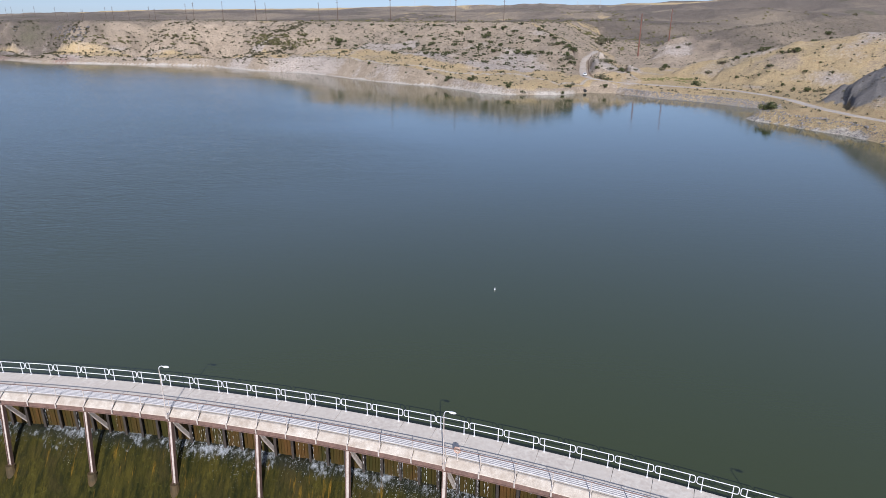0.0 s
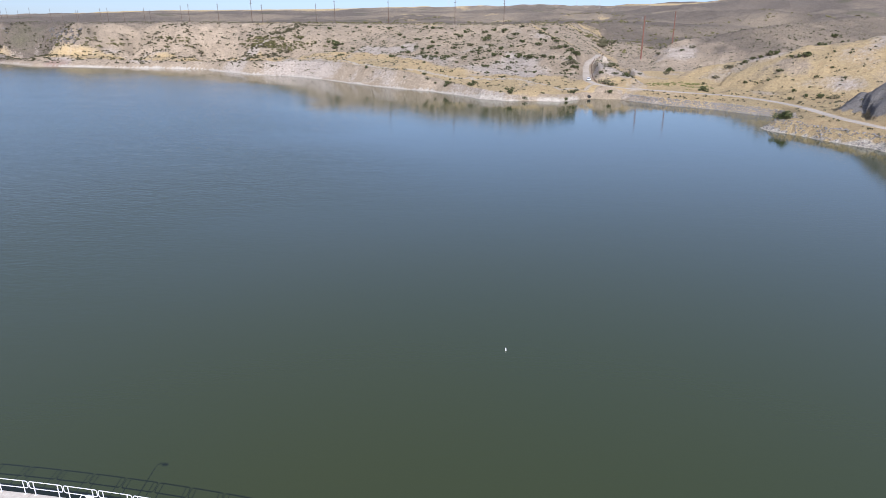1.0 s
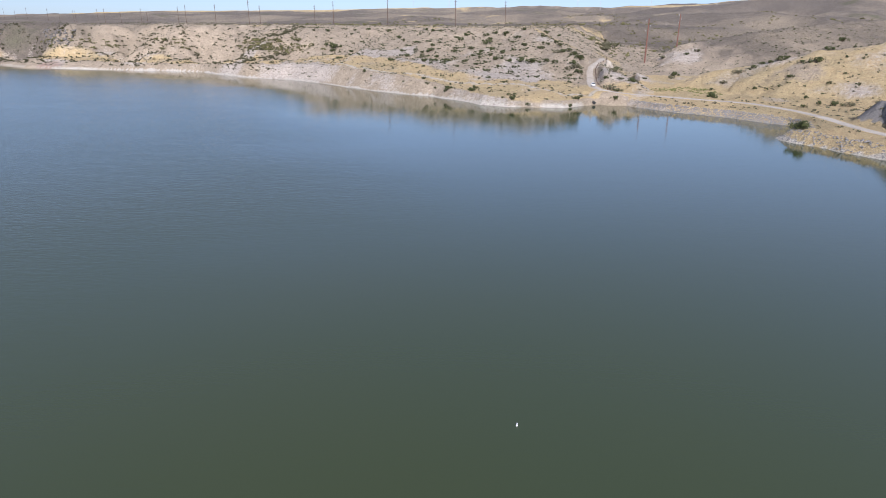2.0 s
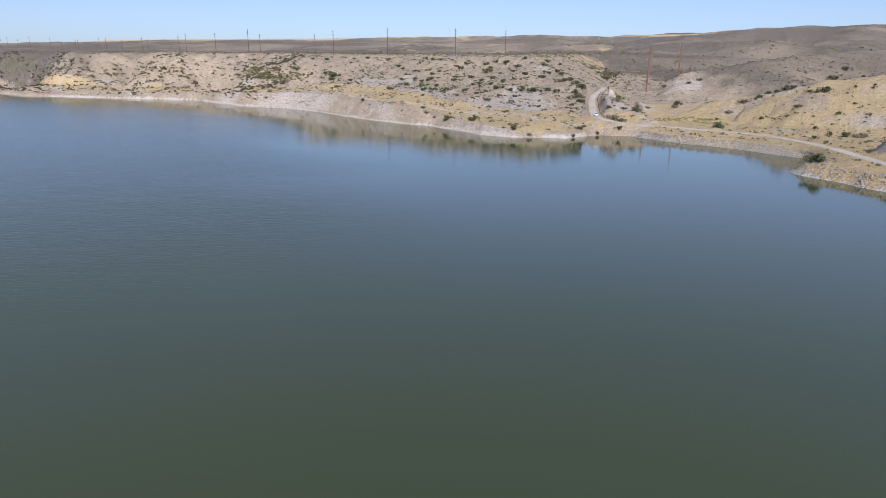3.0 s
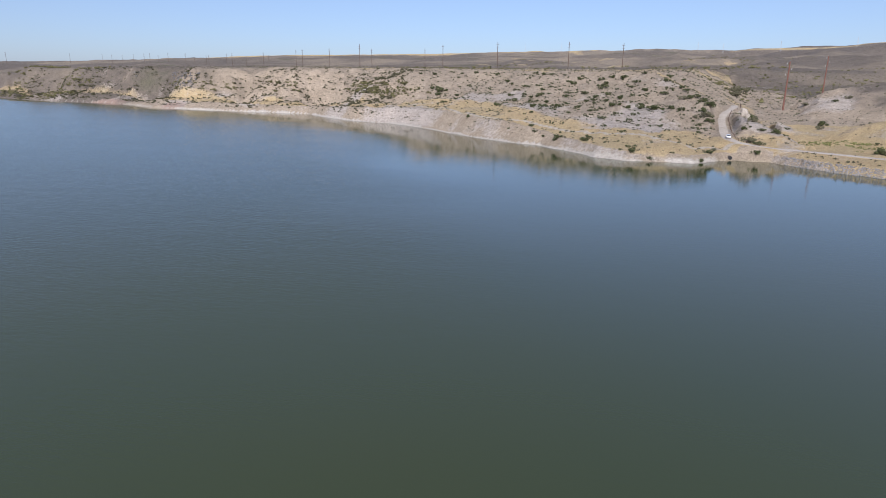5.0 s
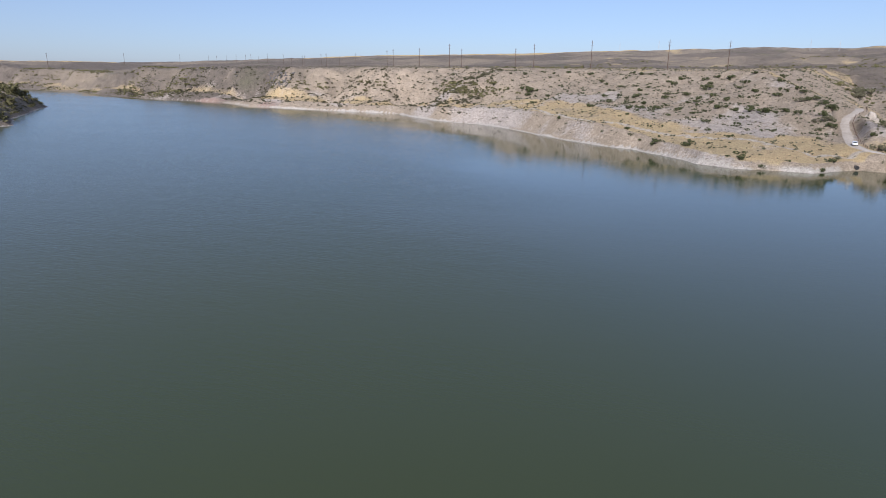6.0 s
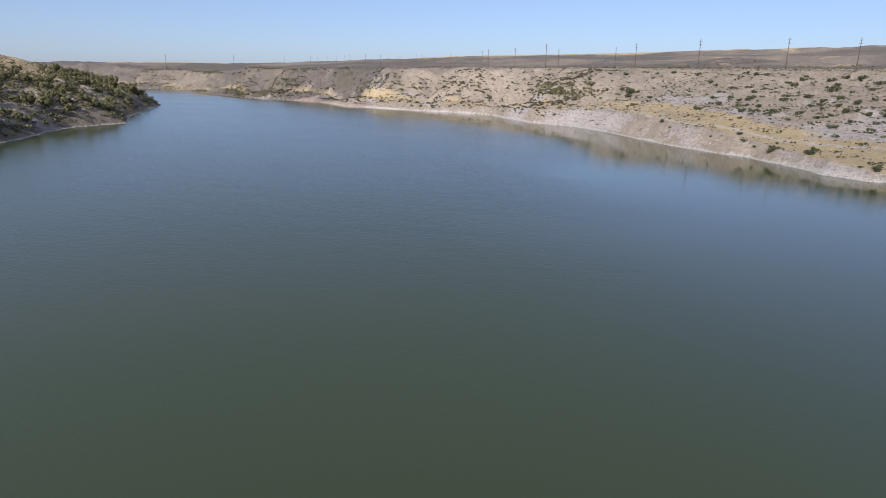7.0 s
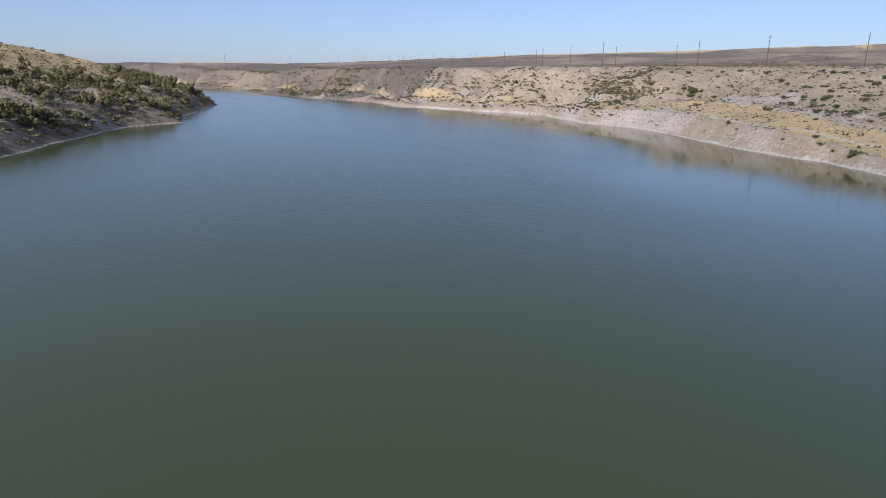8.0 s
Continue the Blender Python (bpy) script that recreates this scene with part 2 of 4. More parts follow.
def add_tube(bm, a, b, r0, r1=None, n=8, caps=True):
    """A round bar from a to b."""
    a, b = Vector(a), Vector(b)
    d = b - a
    r = bmesh.ops.create_cone(bm, cap_ends=caps, segments=n, radius1=r0, radius2=r0 if r1 is None else r1, depth=d.length)
    q = d.to_track_quat("Z", "Y").to_matrix().to_4x4()
    bmesh.ops.transform(bm, matrix=Matrix.Translation((a + b) / 2) @ q, verts=r["verts"])
    return bm


def add_pipe(bm, pts, r, n=8, closed=False):
    """A pipe along points, with mitred bends."""
    pts = [Vector(p) for p in pts]
    rings, count = [], len(pts)
    for i, p in enumerate(pts):
        before = pts[i - 1] if (i or closed) else p
        after = pts[(i + 1) % count] if (i < count - 1 or closed) else p
        d = (after - before).normalized()
        q = d.to_track_quat("Z", "Y")
        rings.append([bm.verts.new(p + q @ Vector((r * math.cos(2 * math.pi * k / n), r * math.sin(2 * math.pi * k / n), 0))) for k in range(n)])
    for i in range(count if closed else count - 1):
        u, v = rings[i], rings[(i + 1) % count]
        shift = min(range(n), key=lambda s: sum((u[k].co - v[(k + s) % n].co).length for k in range(n)))
        for k in range(n):
            bm.faces.new((u[k], u[(k + 1) % n], v[(k + 1 + shift) % n], v[(k + shift) % n]))
    if not closed:
        bm.faces.new(rings[0][::-1])
        bm.faces.new(rings[-1])
    return bm


# -- landform
_RNG = np.random.RandomState(7)
_LATTICE = _RNG.rand(256, 256)


def vnoise(x, y):
    xi, yi = np.floor(x).astype(int), np.floor(y).astype(int)
    fx, fy = x - xi, y - yi
    fx, fy = fx * fx * fx * (fx * (fx * 6 - 15) + 10), fy * fy * fy * (fy * (fy * 6 - 15) + 10)
    a, b = _LATTICE[xi & 255, yi & 255], _LATTICE[(xi + 1) & 255, yi & 255]
    c, d = _LATTICE[xi & 255, (yi + 1) & 255], _LATTICE[(xi + 1) & 255, (yi + 1) & 255]
    return (a + (b - a) * fx) * (1 - fy) + (c + (d - c) * fx) * fy - 0.5


def fbm(x, y, size, octaves=4, gain=0.5):
    """Smooth noise of about -0.5 to 0.5, in patches of that many metres."""
    out, amp, f = 0.0, 1.0, 1.0 / size
    for k in range(octaves):
        out = out + amp * vnoise(x * f + 17.3 * k + 5, y * f - 9.1 * k + 40)
        amp, f = amp * gain, f * 2.03
    return out


def smooth(a, b, v):
    t = np.clip((v - a) / (b - a), 0, 1)
    return t * t * (3 - 2 * t)


def along(x, y, line):
    """Distance to a polyline and the place along it, in vertex numbers."""
    best, where = np.full(np.shape(x), 1e9), np.zeros(np.shape(x))
    for i in range(len(line) - 1):
        (ax, ay), (bx, by) = line[i][:2], line[i + 1][:2]
        dx, dy = bx - ax, by - ay
        t = np.clip(((x - ax) * dx + (y - ay) * dy) / (dx * dx + dy * dy), 0, 1)
        d = np.hypot(x - ax - t * dx, y - ay - t * dy)
        near = d < best
        best, where = np.where(near, d, best), np.where(near, i + t, where)
    return best, where


def inside(x, y, ring):
    hit = np.zeros(np.shape(x), bool)
    for (ax, ay), (bx, by) in zip(ring, ring[1:] + ring[:1]):
        if ay != by:
            hit ^= ((ay > y) != (by > y)) & (x < (bx - ax) * (y - ay) / (by - ay) + ax)
    return hit


NORTH = [(-1500, 820), (-1050, 800), (-928, 763), (-800, 718), (-630, 632), (-530, 610), (-477, 600), (-441, 581), (-394, 547), (-330, 533),
         (-252, 523), (-230, 520), (-201, 491), (-174, 466), (-135, 446), (-87, 401), (-47, 355), (-28, 344), (-16, 328), (-5, 308),
         (9, 300), (34, 298), (48, 312), (63, 312), (73, 298), (95, 273), (107, 251)]
EAST = [(97, 232), (90, 224), (91.5, 213), (95, 205), (99, 194), (103, 184), (107, 172), (112, 120), (95, 60), (60, 16)]
TAIL = [(40, -240), (-120, -240)]
WEST = [(-138, 14), (-190, 70), (-240, 130), (-271, 170), (-284, 185), (-309, 206), (-324, 226), (-349, 253), (-362, 269),
        (-368, 307), (-413, 336), (-445, 367), (-485, 404), (-532, 451), (-620, 478), (-760, 540), (-1000, 640), (-1500, 600)]
SHORE = NORTH + EAST + TAIL + WEST
ROAD = [(120, 150, 4.4), (114.8, 186, 4.0), (112.8, 204, 4.0), (112.6, 220, 4.0), (115, 246, 4.0), (114.5, 264, 4.0), (108.5, 290, 4.0), (91, 304, 4.0), (78, 317, 4.0),
        (66, 320, 4.5), (56, 319, 5.5), (50.5, 328, 6.4), (52, 348, 7.3), (55, 371, 8.6), (59, 399, 10.8), (64, 420, 13.2), (71, 432, 15.2), (74, 450, 15.8)]
RIDGES = [  # crest lines of the hills across the draw, with the steepness of their sides
    ([(126, 552, 8), (147, 540, 23), (203, 545, 33), (300, 600, 42), (480, 720, 50)], 0.34),
    ([(118, 382, 10), (136, 372, 15), (160, 350, 23), (205, 332, 31), (300, 322, 46), (500, 330, 70)], 0.46),
    ([(119, 233, 5), (126, 232, 11), (134, 227, 18), (160, 213, 34), (300, 180, 60)], 0.5),
    ([(84, 408, 9), (92, 428, 8), (98, 446, 6)], 0.5),
]
GULLIES = [  # side gullies that cut the north bank: course, half width, depth
    ([(-420, 562), (-436, 600), (-470, 660)], 22, 17),
    ([(-205, 512), (-222, 548), (-262, 590)], 16, 12),
    ([(-640, 650), (-650, 690), (-690, 740)], 26, 20),
    ([(-800, 725), (-815, 770), (-840, 830)], 26, 18),
    ([(-300, 532), (-318, 580), (-330, 620)], 11, 6),
    ([(-130, 470), (-150, 500), (-160, 540)], 9, 4),
]
TRACK = [(-120, 455), (-92, 424), (-60, 386), (-20, 357), (10, 333), (34, 317), (52, 322)]


def land(x, y):
    """Height of the ground, and how far its kinds of surface show, at x, y."""
    x, y = np.asarray(x, float), np.asarray(y, float)
    wx = x + 3.2 * fbm(x, y, 38, 3) + 1.6 * fbm(x, y, 9, 2)
    wy = y + 3.2 * fbm(x + 300, y, 38, 3) + 1.6 * fbm(x + 300, y, 9, 2)
    dn, sn = along(wx, wy, NORTH)
    de, _ = along(wx, wy, [NORTH[-1]] + EAST + TAIL[:1])
    dw, _ = along(wx, wy, TAIL[1:] + WEST)
    d = np.minimum(np.minimum(dn, de), dw)
    wet = inside(wx, wy, SHORE)
    r = np.hypot(x, y - 40)
    az = np.degrees(np.arctan2(-x, y - 40))
    # the high plain, rising to the skyline
    rise = np.interp(az, [-60, -34, -29, -23, -18, -9, 2, 24, 30, 38, 48, 60, 75, 110], [1.2, 1.43, 1.63, 1.59, 1.56, 1.34, 1.22, 0.92, 0.84, 0.61, 0.36, 0.31, 0.3, 0.3])
    far = 72 * rise * (np.clip(r - 450, 0, 1950) / 1950) ** 1.39
    rough = smooth(480, 1200, r) * (1 - 0.6 * smooth(2000, 2600, r))
    right = smooth(12, -8, az)
    fold = np.abs(fbm(x + 900, y, 420, 4)) * (35 + 80 * right) + np.abs(fbm(x, y + 400, 150, 3)) * (8 + 26 * right)
    far = far + rough * (14 * fbm(x, y, 500, 4) - fold * 0.55 + 6 * right)
    far = far - 40 * smooth(2500, 4800, r)
    # north bank: bluff, bench, long slope, rim
    top = np.interp(wx, [-1500, -900, -520, -420, -300, -250, -200, -90, 0, 60], [80, 70, 62, 50, 62, 78, 92, 118, 138, 140])
    zb = np.interp(wx, [-1500, -530, -420, -250, -174, -90, -47, -16, 9, 34, 60], [5, 6, 5, 4, 8, 10.5, 8, 4.2, 2.6, 2.2, 2.2])
    gully = fbm(x * 1.0, y * 0.45, 34, 4)
    draws = fbm(x + 60, y, 130, 2)
    dd = d + 10 * smooth(8, 40, d) * gully
    lim = np.maximum(top * (1 + np.interp(x, [-420, -300], [0.75, 0.35]) * draws), 26)
    b1 = zb * np.interp(wx, [-320, -190], [2.7, 1.15]) + 0.5
    z = zb * smooth(0.05, 1.0, dd / b1) + 0.3 * np.clip(d, 0, 2)
    bench = np.clip(lim * 0.22, 6, 26)
    z = z + 0.17 * np.clip(dd - b1, 0, bench)
    s = np.clip((dd - b1 - bench) / np.maximum(lim - b1 - bench, 12), 0, 1)
    ztop = 33.5 - zb - 0.17 * bench
    z = z + ztop * (0.75 * s ** 0.92 + 0.25 * smooth(0, 1, s))
    north = z + 4.2 * gully * smooth(0, 0.15, s) * smooth(1.0, 0.75, s) + far
    # spurs and ribs that run down to the water on the rugged upstream bank
    wild = smooth(-170, -330, x) * smooth(0.0, 0.12, s) * smooth(1.05, 0.8, s)
    ribs = np.abs(fbm(sn * 9 + 0.02 * d, d * 0.35, 9, 3))
    north = north + wild * (3.0 - 17 * ribs)
    for line, wide, deep in GULLIES:
        dg, atg = along(wx, wy, line)
        north = north - deep * np.exp(-(dg / wide) ** 2) * smooth(0.0, 0.5, atg) * smooth(2.0, 1.4, atg) * smooth(4, 30, d)
    # level ledges of harder rock
    step = 5.2 + 1.5 * fbm(x, y, 160, 2)
    k = (north + 1.5 * fbm(x, y, 60, 3)) / step
    tread = np.floor(k) + smooth(0.55, 0.95, k - np.floor(k))
    ledgy = smooth(-120, -300, x) * smooth(0.05, 0.2, s) * smooth(1.0, 0.85, s) * (0.35 + 0.5 * smooth(-0.1, 0.15, fbm(x + 70, y, 90, 2)))
    north = north + ledgy * 0.7 * (tread - k) * step
    # the draw behind the cove
    vx = np.interp(y, [0, 312, 430, 520, 612, 720, 900, 1200, 1800], [72, 76, 92, 102, 112, 118, 150, 230, 420])
    zv = np.interp(y, [0, 300, 350, 430, 470, 520, 612, 720, 900, 1200, 1800], [3.2, 3.2, 3.2, 3.4, 3.6, 8, 17, 24, 34, 44, 50])
    dv = (x - vx) * 0.97
    flank = zv + 0.47 * np.maximum(-dv, 0) + 3.0 * gully
    north = np.where(dv < 0, np.minimum(north, flank + 220 * smooth(650, 1150, y)), north)
    floor = zv + 0.02 * np.abs(dv) + 0.5 * gully
    hills = floor
    for line, steep in RIDGES:
        dist, at = along(wx, wy, line)
        crest = np.interp(at, range(len(line)), [p[2] for p in line])
        hills = np.maximum(hills, crest - steep * np.sqrt(dist ** 2 + 9) + steep * 3 + 2.0 * gully * smooth(0, 12, dist))
    back = zv + 0.30 * np.maximum(dv, 0) * (1 + 0.5 * fbm(x, y, 110, 3)) - 0.22 * fold + 5 * gully + 220 * smooth(650, 1150, y)
    plain = 33.5 + far
    hills = np.maximum(hills, np.minimum(back, plain) * smooth(560, 760, y - 0.2 * x))
    shelf = 2.6 * smooth(0.3, 4.5, d) + 0.3 * np.clip(d, 0, 1)
    hills = np.where(d < 30, shelf + (hills - 2.9) * smooth(3, 14, d), hills)
    # west bank: wooded slope and grassy dome
    west = np.interp(d + 9 * gully * smooth(5, 30, d), [-5, 0, 2, 14, 30, 62, 75, 90, 120, 160, 200, 330, 600], [0, 0, 0.9, 9.8, 16.5, 25, 28.5, 34, 43, 51, 55.5, 63, 68])
    west = west + 1.2 * fbm(x, y, 12, 3) * smooth(3, 15, d) + 0.4 * far
    west_side = (dw < dn) & (dw < de) & (x < -30)
    east_side = (dv >= 0) | ((de < dn) & (x > 0))
    h = np.where(west_side, west, np.where(east_side, hills, north))
    h = np.where(d > 0.5, np.maximum(h, 0.25), h)
    small = 1.3 * fbm(x, y, 7, 3) + 0.5 * fbm(x, y, 2.8, 2)
    h = h + small * smooth(1.5, 12, d) * (1 - 0.5 * smooth(800, 2000, r))
    # level bed of the dirt road
    dr, at = along(x, y, ROAD)
    bed = np.interp(at, range(len(ROAD)), [p[2] for p in ROAD])
    h = h + (bed - h) * smooth(6.8, 3.2, dr) * np.where(wet, 0, 1)
    h = np.where(wet, -np.minimum(14, 0.55 * d + 0.1), h)
    # kinds of surface
    blot = fbm(x + 500, y + 80, 26, 4)
    dt, _ = along(x + 3 * gully, y, TRACK)
    northland = ~west_side & ~east_side
    benchy = smooth(b1 * 0.85, b1 * 1.15, dd) * smooth(b1 + bench + 12, b1 + bench - 2, dd)
    grass = np.where(northland, np.interp(x, [-520, -400], [0.45, 0.8]) * benchy + 0.5 * smooth(6, 1.5, dt) + 0.05 * smooth(-150, -300, x) + 0.35 * smooth(0.96, 1.02, s) * smooth(900, 560, r), 0)
    grass = np.where(west_side, smooth(50, 75, d) + 0.3 * smooth(10, 35, d), grass)
    flat = 1.4 * smooth(5.2, 3.8, hills) * smooth(320, 335, y) * smooth(480, 455, y)
    grass = np.where(east_side & ~west_side, 0.62 * smooth(470, 430, y) + 0.3 * smooth(900, 600, r) * smooth(190, 150, x) + flat + 0.4 * smooth(10, 6, dr), grass) + np.interp(x, [-450, -250], [0.3, 0.9]) * blot
    cl_n = smooth(b1 * 1.3, b1 * 0.8, dd) * smooth(0, 2, d) * np.interp(x, [-700, -520, -430, -250, -160, -60, 0, 20], [0.3, 0.36, 0.34, 0.3, 0.64, 0.52, 0.38, 0.28])
    cl_s = smooth(0.0, 0.06, s) * smooth(0.5, 0.2, s) * np.interp(x, [-450, -150, -60, 50], [0.08, 0.34, 0.42, 0.62])
    clay = np.where(northland, np.maximum(cl_n, cl_s) + 1.1 * blot * smooth(-700, -420, x), 0.1) * smooth(1.0, 0.93, s)
    steep_e = smooth(0.5, 2.5, hills - floor) * smooth(700, 560, y)
    clay = np.where(east_side & ~west_side, 0.26 * steep_e + 0.16 * smooth(480, 510, y) * smooth(570, 545, y) * smooth(210, 150, x) + 0.85 * blot, clay) * np.where(east_side, 1 - 0.85 * smooth(150, 185, x) * smooth(400, 450, y), 1)
    clay = np.where(west_side, 0.18 * smooth(45, 25, d) + 0.7 * blot, clay)
    beach = smooth(1.9, 0.9, d + 1.5 * fbm(x, y, 11, 2)) * (d > 0) * np.where(west_side, 0.9 * smooth(1.3, 0.7, d), np.maximum(smooth(48, 38, x), smooth(84, 88, x) * smooth(228, 224, y)) * (0.5 + 0.5 * smooth(-420, -300, x)))
    beach = np.maximum(beach, np.where(northland, 0.62 * smooth(2.6, 1.0, dt), 0))
    red = np.where(northland, smooth(14, 3, d) * np.interp(x, [-560, -500, -460, -420, -330, -280], [0, 0.5, 0.55, 0.42, 0.25, 0]), 0)
    red = np.where(west_side, 0.36 * smooth(7, 2, d) * smooth(-330, -380, x), red) + np.where(red > 0.02, 0.8 * blot, 0)
    red = np.where((de < 9) & east_side & (y < 222), 0.34 * smooth(7, 2, de), red)
    # far plain and hills: sage steppe whose dark tone includes painted cloud shadow
    sage_and_shade = np.where(northland, 0.06 * smooth(0.45, 0.9, s), 0) + smooth(540, 760, r) * (0.85 - 0.25 * smooth(2100, 2400, r)) + 0.5 * blot
    # same tone grows towards the west shore and on hills across the draw
    sage_and_shade = np.where(west_side, 0.1 + 0.5 * smooth(30, 8, d) + 0.5 * blot, sage_and_shade) + np.where(east_side, 0.75 * smooth(120, 185, x) * smooth(430, 490, y), 0)
    grass = np.where(east_side, grass * smooth(560, 450, y), grass)
    grass = grass + 0.9 * smooth(2200, 2420, r) * smooth(-0.05, 0.15, fbm(x, y, 700, 3))
    dg, atg = along(wx, wy, RIDGES[2][0])
    gravel = np.where(east_side, smooth(26, 16, dg) * smooth(4.6, 5.6, h), 0)
    tuft = smooth(1500, 500, r) * smooth(4, 14, d) * (0.5 + 0.5 * smooth(-0.1, 0.2, blot))
    return h, dict(grass=grass, clay=clay, red=red, sage_and_shade=sage_and_shade, gravel=gravel, tuft=tuft, beach=beach), d, wet, west_side, s
# -- end landform


def ground_z(x, y):
    return float(land(np.array([x]), np.array([y]))[0][0])


def build_ground():
    az = np.concatenate([np.arange(-47, 70, 0.125), np.arange(70, 313, 3.0)])
    rad = np.concatenate([[4], np.arange(14, 176, 9), np.arange(176, 720, 2.2), np.arange(720, 1500, 8), np.geomspace(1500, 4850, 46)])
    a, r = np.meshgrid(np.radians(az), rad)
    x, y = -r * np.sin(a), 40 + r * np.cos(a)
    h, masks, *_ = land(x, y)
    n, m = r.shape
    i = np.arange(n * m).reshape(n, m)
    j = np.roll(i, -1, axis=1)
    quads = np.stack([i[:-1], j[:-1], j[1:], i[1:]], -1).reshape(-1, 4)[:, ::-1]
    me = raw_mesh("ground", np.stack([x, y, h], -1).reshape(-1, 3), quads, GROUND, True)
    for key, val in masks.items():
        at = me.attributes.new(key, "FLOAT", "POINT")
        at.data.foreach_set("value", np.clip(val, 0, 1).astype(np.float32).ravel())
    return tagged(new("ground", me), "dry rolling steppe of tan soil, straw grass and pale clay bluffs", "ground", kind="structure")


ground = build_ground()

# dam geometry: an arc about ARC_C
ARC_C, ARC_R = Vector((-39.8, -118.1)), 160.9
PANEL, BAY = radians(0.8688), radians(2.537)


def arc(r, th, z=0.0):
    """A point at distance r inside the upstream edge of the walkway."""
    q = ARC_R - r
    return Vector((ARC_C.x + q * math.sin(th), ARC_C.y + q * math.cos(th), z))


def arc_pose(r, th, z=0.0):
    """x along the dam to the east, y upstream."""
    return Matrix.Translation(arc(r, th, z)) @ Matrix.Rotation(-th, 4, "Z")


TH0, TH1 = radians(-36), radians(36)


def build_water():
    """The lake: a sheet that starts at the boards of the dam and runs under the banks."""
    th = np.radians(np.linspace(-80, 60, 281))
    rad = np.geomspace(ARC_R - 1.3, 1800, 190)
    t, r = np.meshgrid(th, rad)
    x, y = ARC_C.x + r * np.sin(t), ARC_C.y + r * np.cos(t)
    d, _ = along(x, y, NORTH + EAST)
    lee = np.interp(x, [-420, -300, -170, -90, -30, 20], [0, 8, 16, 30, 85, 120])
    ragged = d + np.interp(x, [-300, -60], [34, 40]) * fbm(x * 0.55, y, 46, 4)
    wind = smooth(lee, lee + np.interp(x, [-300, -60], [22, 110]), ragged)
    n, m = r.shape
    i = np.arange(n * m).reshape(n, m)
    quads = np.stack([i[:-1, :-1], i[1:, :-1], i[1:, 1:], i[:-1, 1:]], -1).reshape(-1, 4)[:, ::-1]
    me = raw_mesh("lake_water", np.stack([x, y, 0 * x], -1).reshape(-1, 3), quads, WATER, True)
    at = me.attributes.new("wind", "FLOAT", "POINT")
    at.data.foreach_set("value", wind.astype(np.float32).ravel())
    tagged(new("lake_water", me), "calm green reservoir water reflecting blue sky", "water", kind="structure")


build_water()


def draped(name, line, width, mat, label, lift=0.12):
    pts = np.array([p[:2] for p in line], float)
    seg = np.r_[0, np.cumsum(np.hypot(*np.diff(pts, axis=0).T))]
    t = np.arange(0, seg[-1], 2.0)
    # rounded course through the points
    k = np.ones(9) / 9
    x, y = np.interp(t, seg, pts[:, 0]), np.interp(t, seg, pts[:, 1])
    x, y = np.convolve(np.pad(x, 4, "edge"), k, "valid"), np.convolve(np.pad(y, 4, "edge"), k, "valid")
    dx, dy = np.gradient(x), np.gradient(y)
    ln = np.hypot(dx, dy)
    nx, ny = -dy / ln, dx / ln
    rows = []
    for o in (-0.5, -0.25, 0, 0.25, 0.5):
        wob = 1 + 0.5 * fbm(x, y + 40 * o, 9, 2)
        px, py = x + nx * o * width * wob, y + ny * o * width * wob
        rows.append(np.stack([px, py, land(px, py)[0]], -1))
    v = np.stack(rows, 1)
    v[:, :, 2] = v[:, :, 2].max(axis=1, keepdims=True) * 0.5 + v[:, :, 2] * 0.5 + lift
    v[:, [0, -1], 2] -= lift + 0.25
    n, m = v.shape[:2]
    i = np.arange(n * m).reshape(n, m)
    q = np.stack([i[:-1, :-1], i[:-1, 1:], i[1:, 1:], i[1:, :-1]], -1).reshape(-1, 4)
    return tagged(new(name, raw_mesh(name, v.reshape(-1, 3), q, mat, True)), label, "road", kind="structure")


draped("road", ROAD, 5.2, ROAD_DIRT, "pale dirt road climbing from the causeway into the draw", 0.18)

# ---------------------------------------------------------------- dam, walkway and railings
DECK = 0.87
POST_TH = radians(6.99)          # a lamp stands over this trestle


def sweep(profile, th0, th1, n, closed=True):
    """A bar along the dam with a section of (inward distance, height)."""
    bm = bmesh.new()
    rings = [[bm.verts.new(arc(r, th0 + (th1 - th0) * k / n, z)) for r, z in profile] for k in range(n + 1)]
    m = len(profile)
    for u, v in zip(rings, rings[1:]):
        for k in range(m if closed else m - 1):
            bm.faces.new((u[k], u[(k + 1) % m], v[(k + 1) % m], v[k]))
    if closed:
        bm.faces.new(rings[0][::-1])
        bm.faces.new(rings[-1])
    bmesh.ops.recalc_face_normals(bm, faces=bm.faces)
    return bm


def circle_section(r, z, rad, n=8):
    return [(r + rad * math.cos(2 * math.pi * k / n), z + rad * math.sin(2 * math.pi * k / n)) for k in range(n)]


def build_spillway():
    top = [(0.9, -0.6), (1.1, -2.75), (1.8, -2.85), (2.2, -3.15), (2.9, -3.95), (3.9, -5.25), (5.0, -6.7), (6.5, -8.6), (8, -10.3), (10, -12.2), (13, -13.6), (24, -14.2)]
    bm = sweep(top + [(24, -16), (0.9, -16)], TH0, TH1, 160)
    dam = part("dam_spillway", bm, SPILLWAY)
    tagged(dam, "curved concrete spillway slope covered in wet green and brown moss", "dam", kind="structure")
    return dam


spillway = build_spillway()


def build_abutments():
    for th in (TH0, TH1):
        bm = bmesh.new()
        add_box(bm, 0, -4, -6, 7, 16, 15, arc_pose(0, th), 0.3)
        tagged(part("abutment", bm, CONCRETE), "plain concrete abutment at the end of the dam", "abutment", kind="structure")


build_abutments()


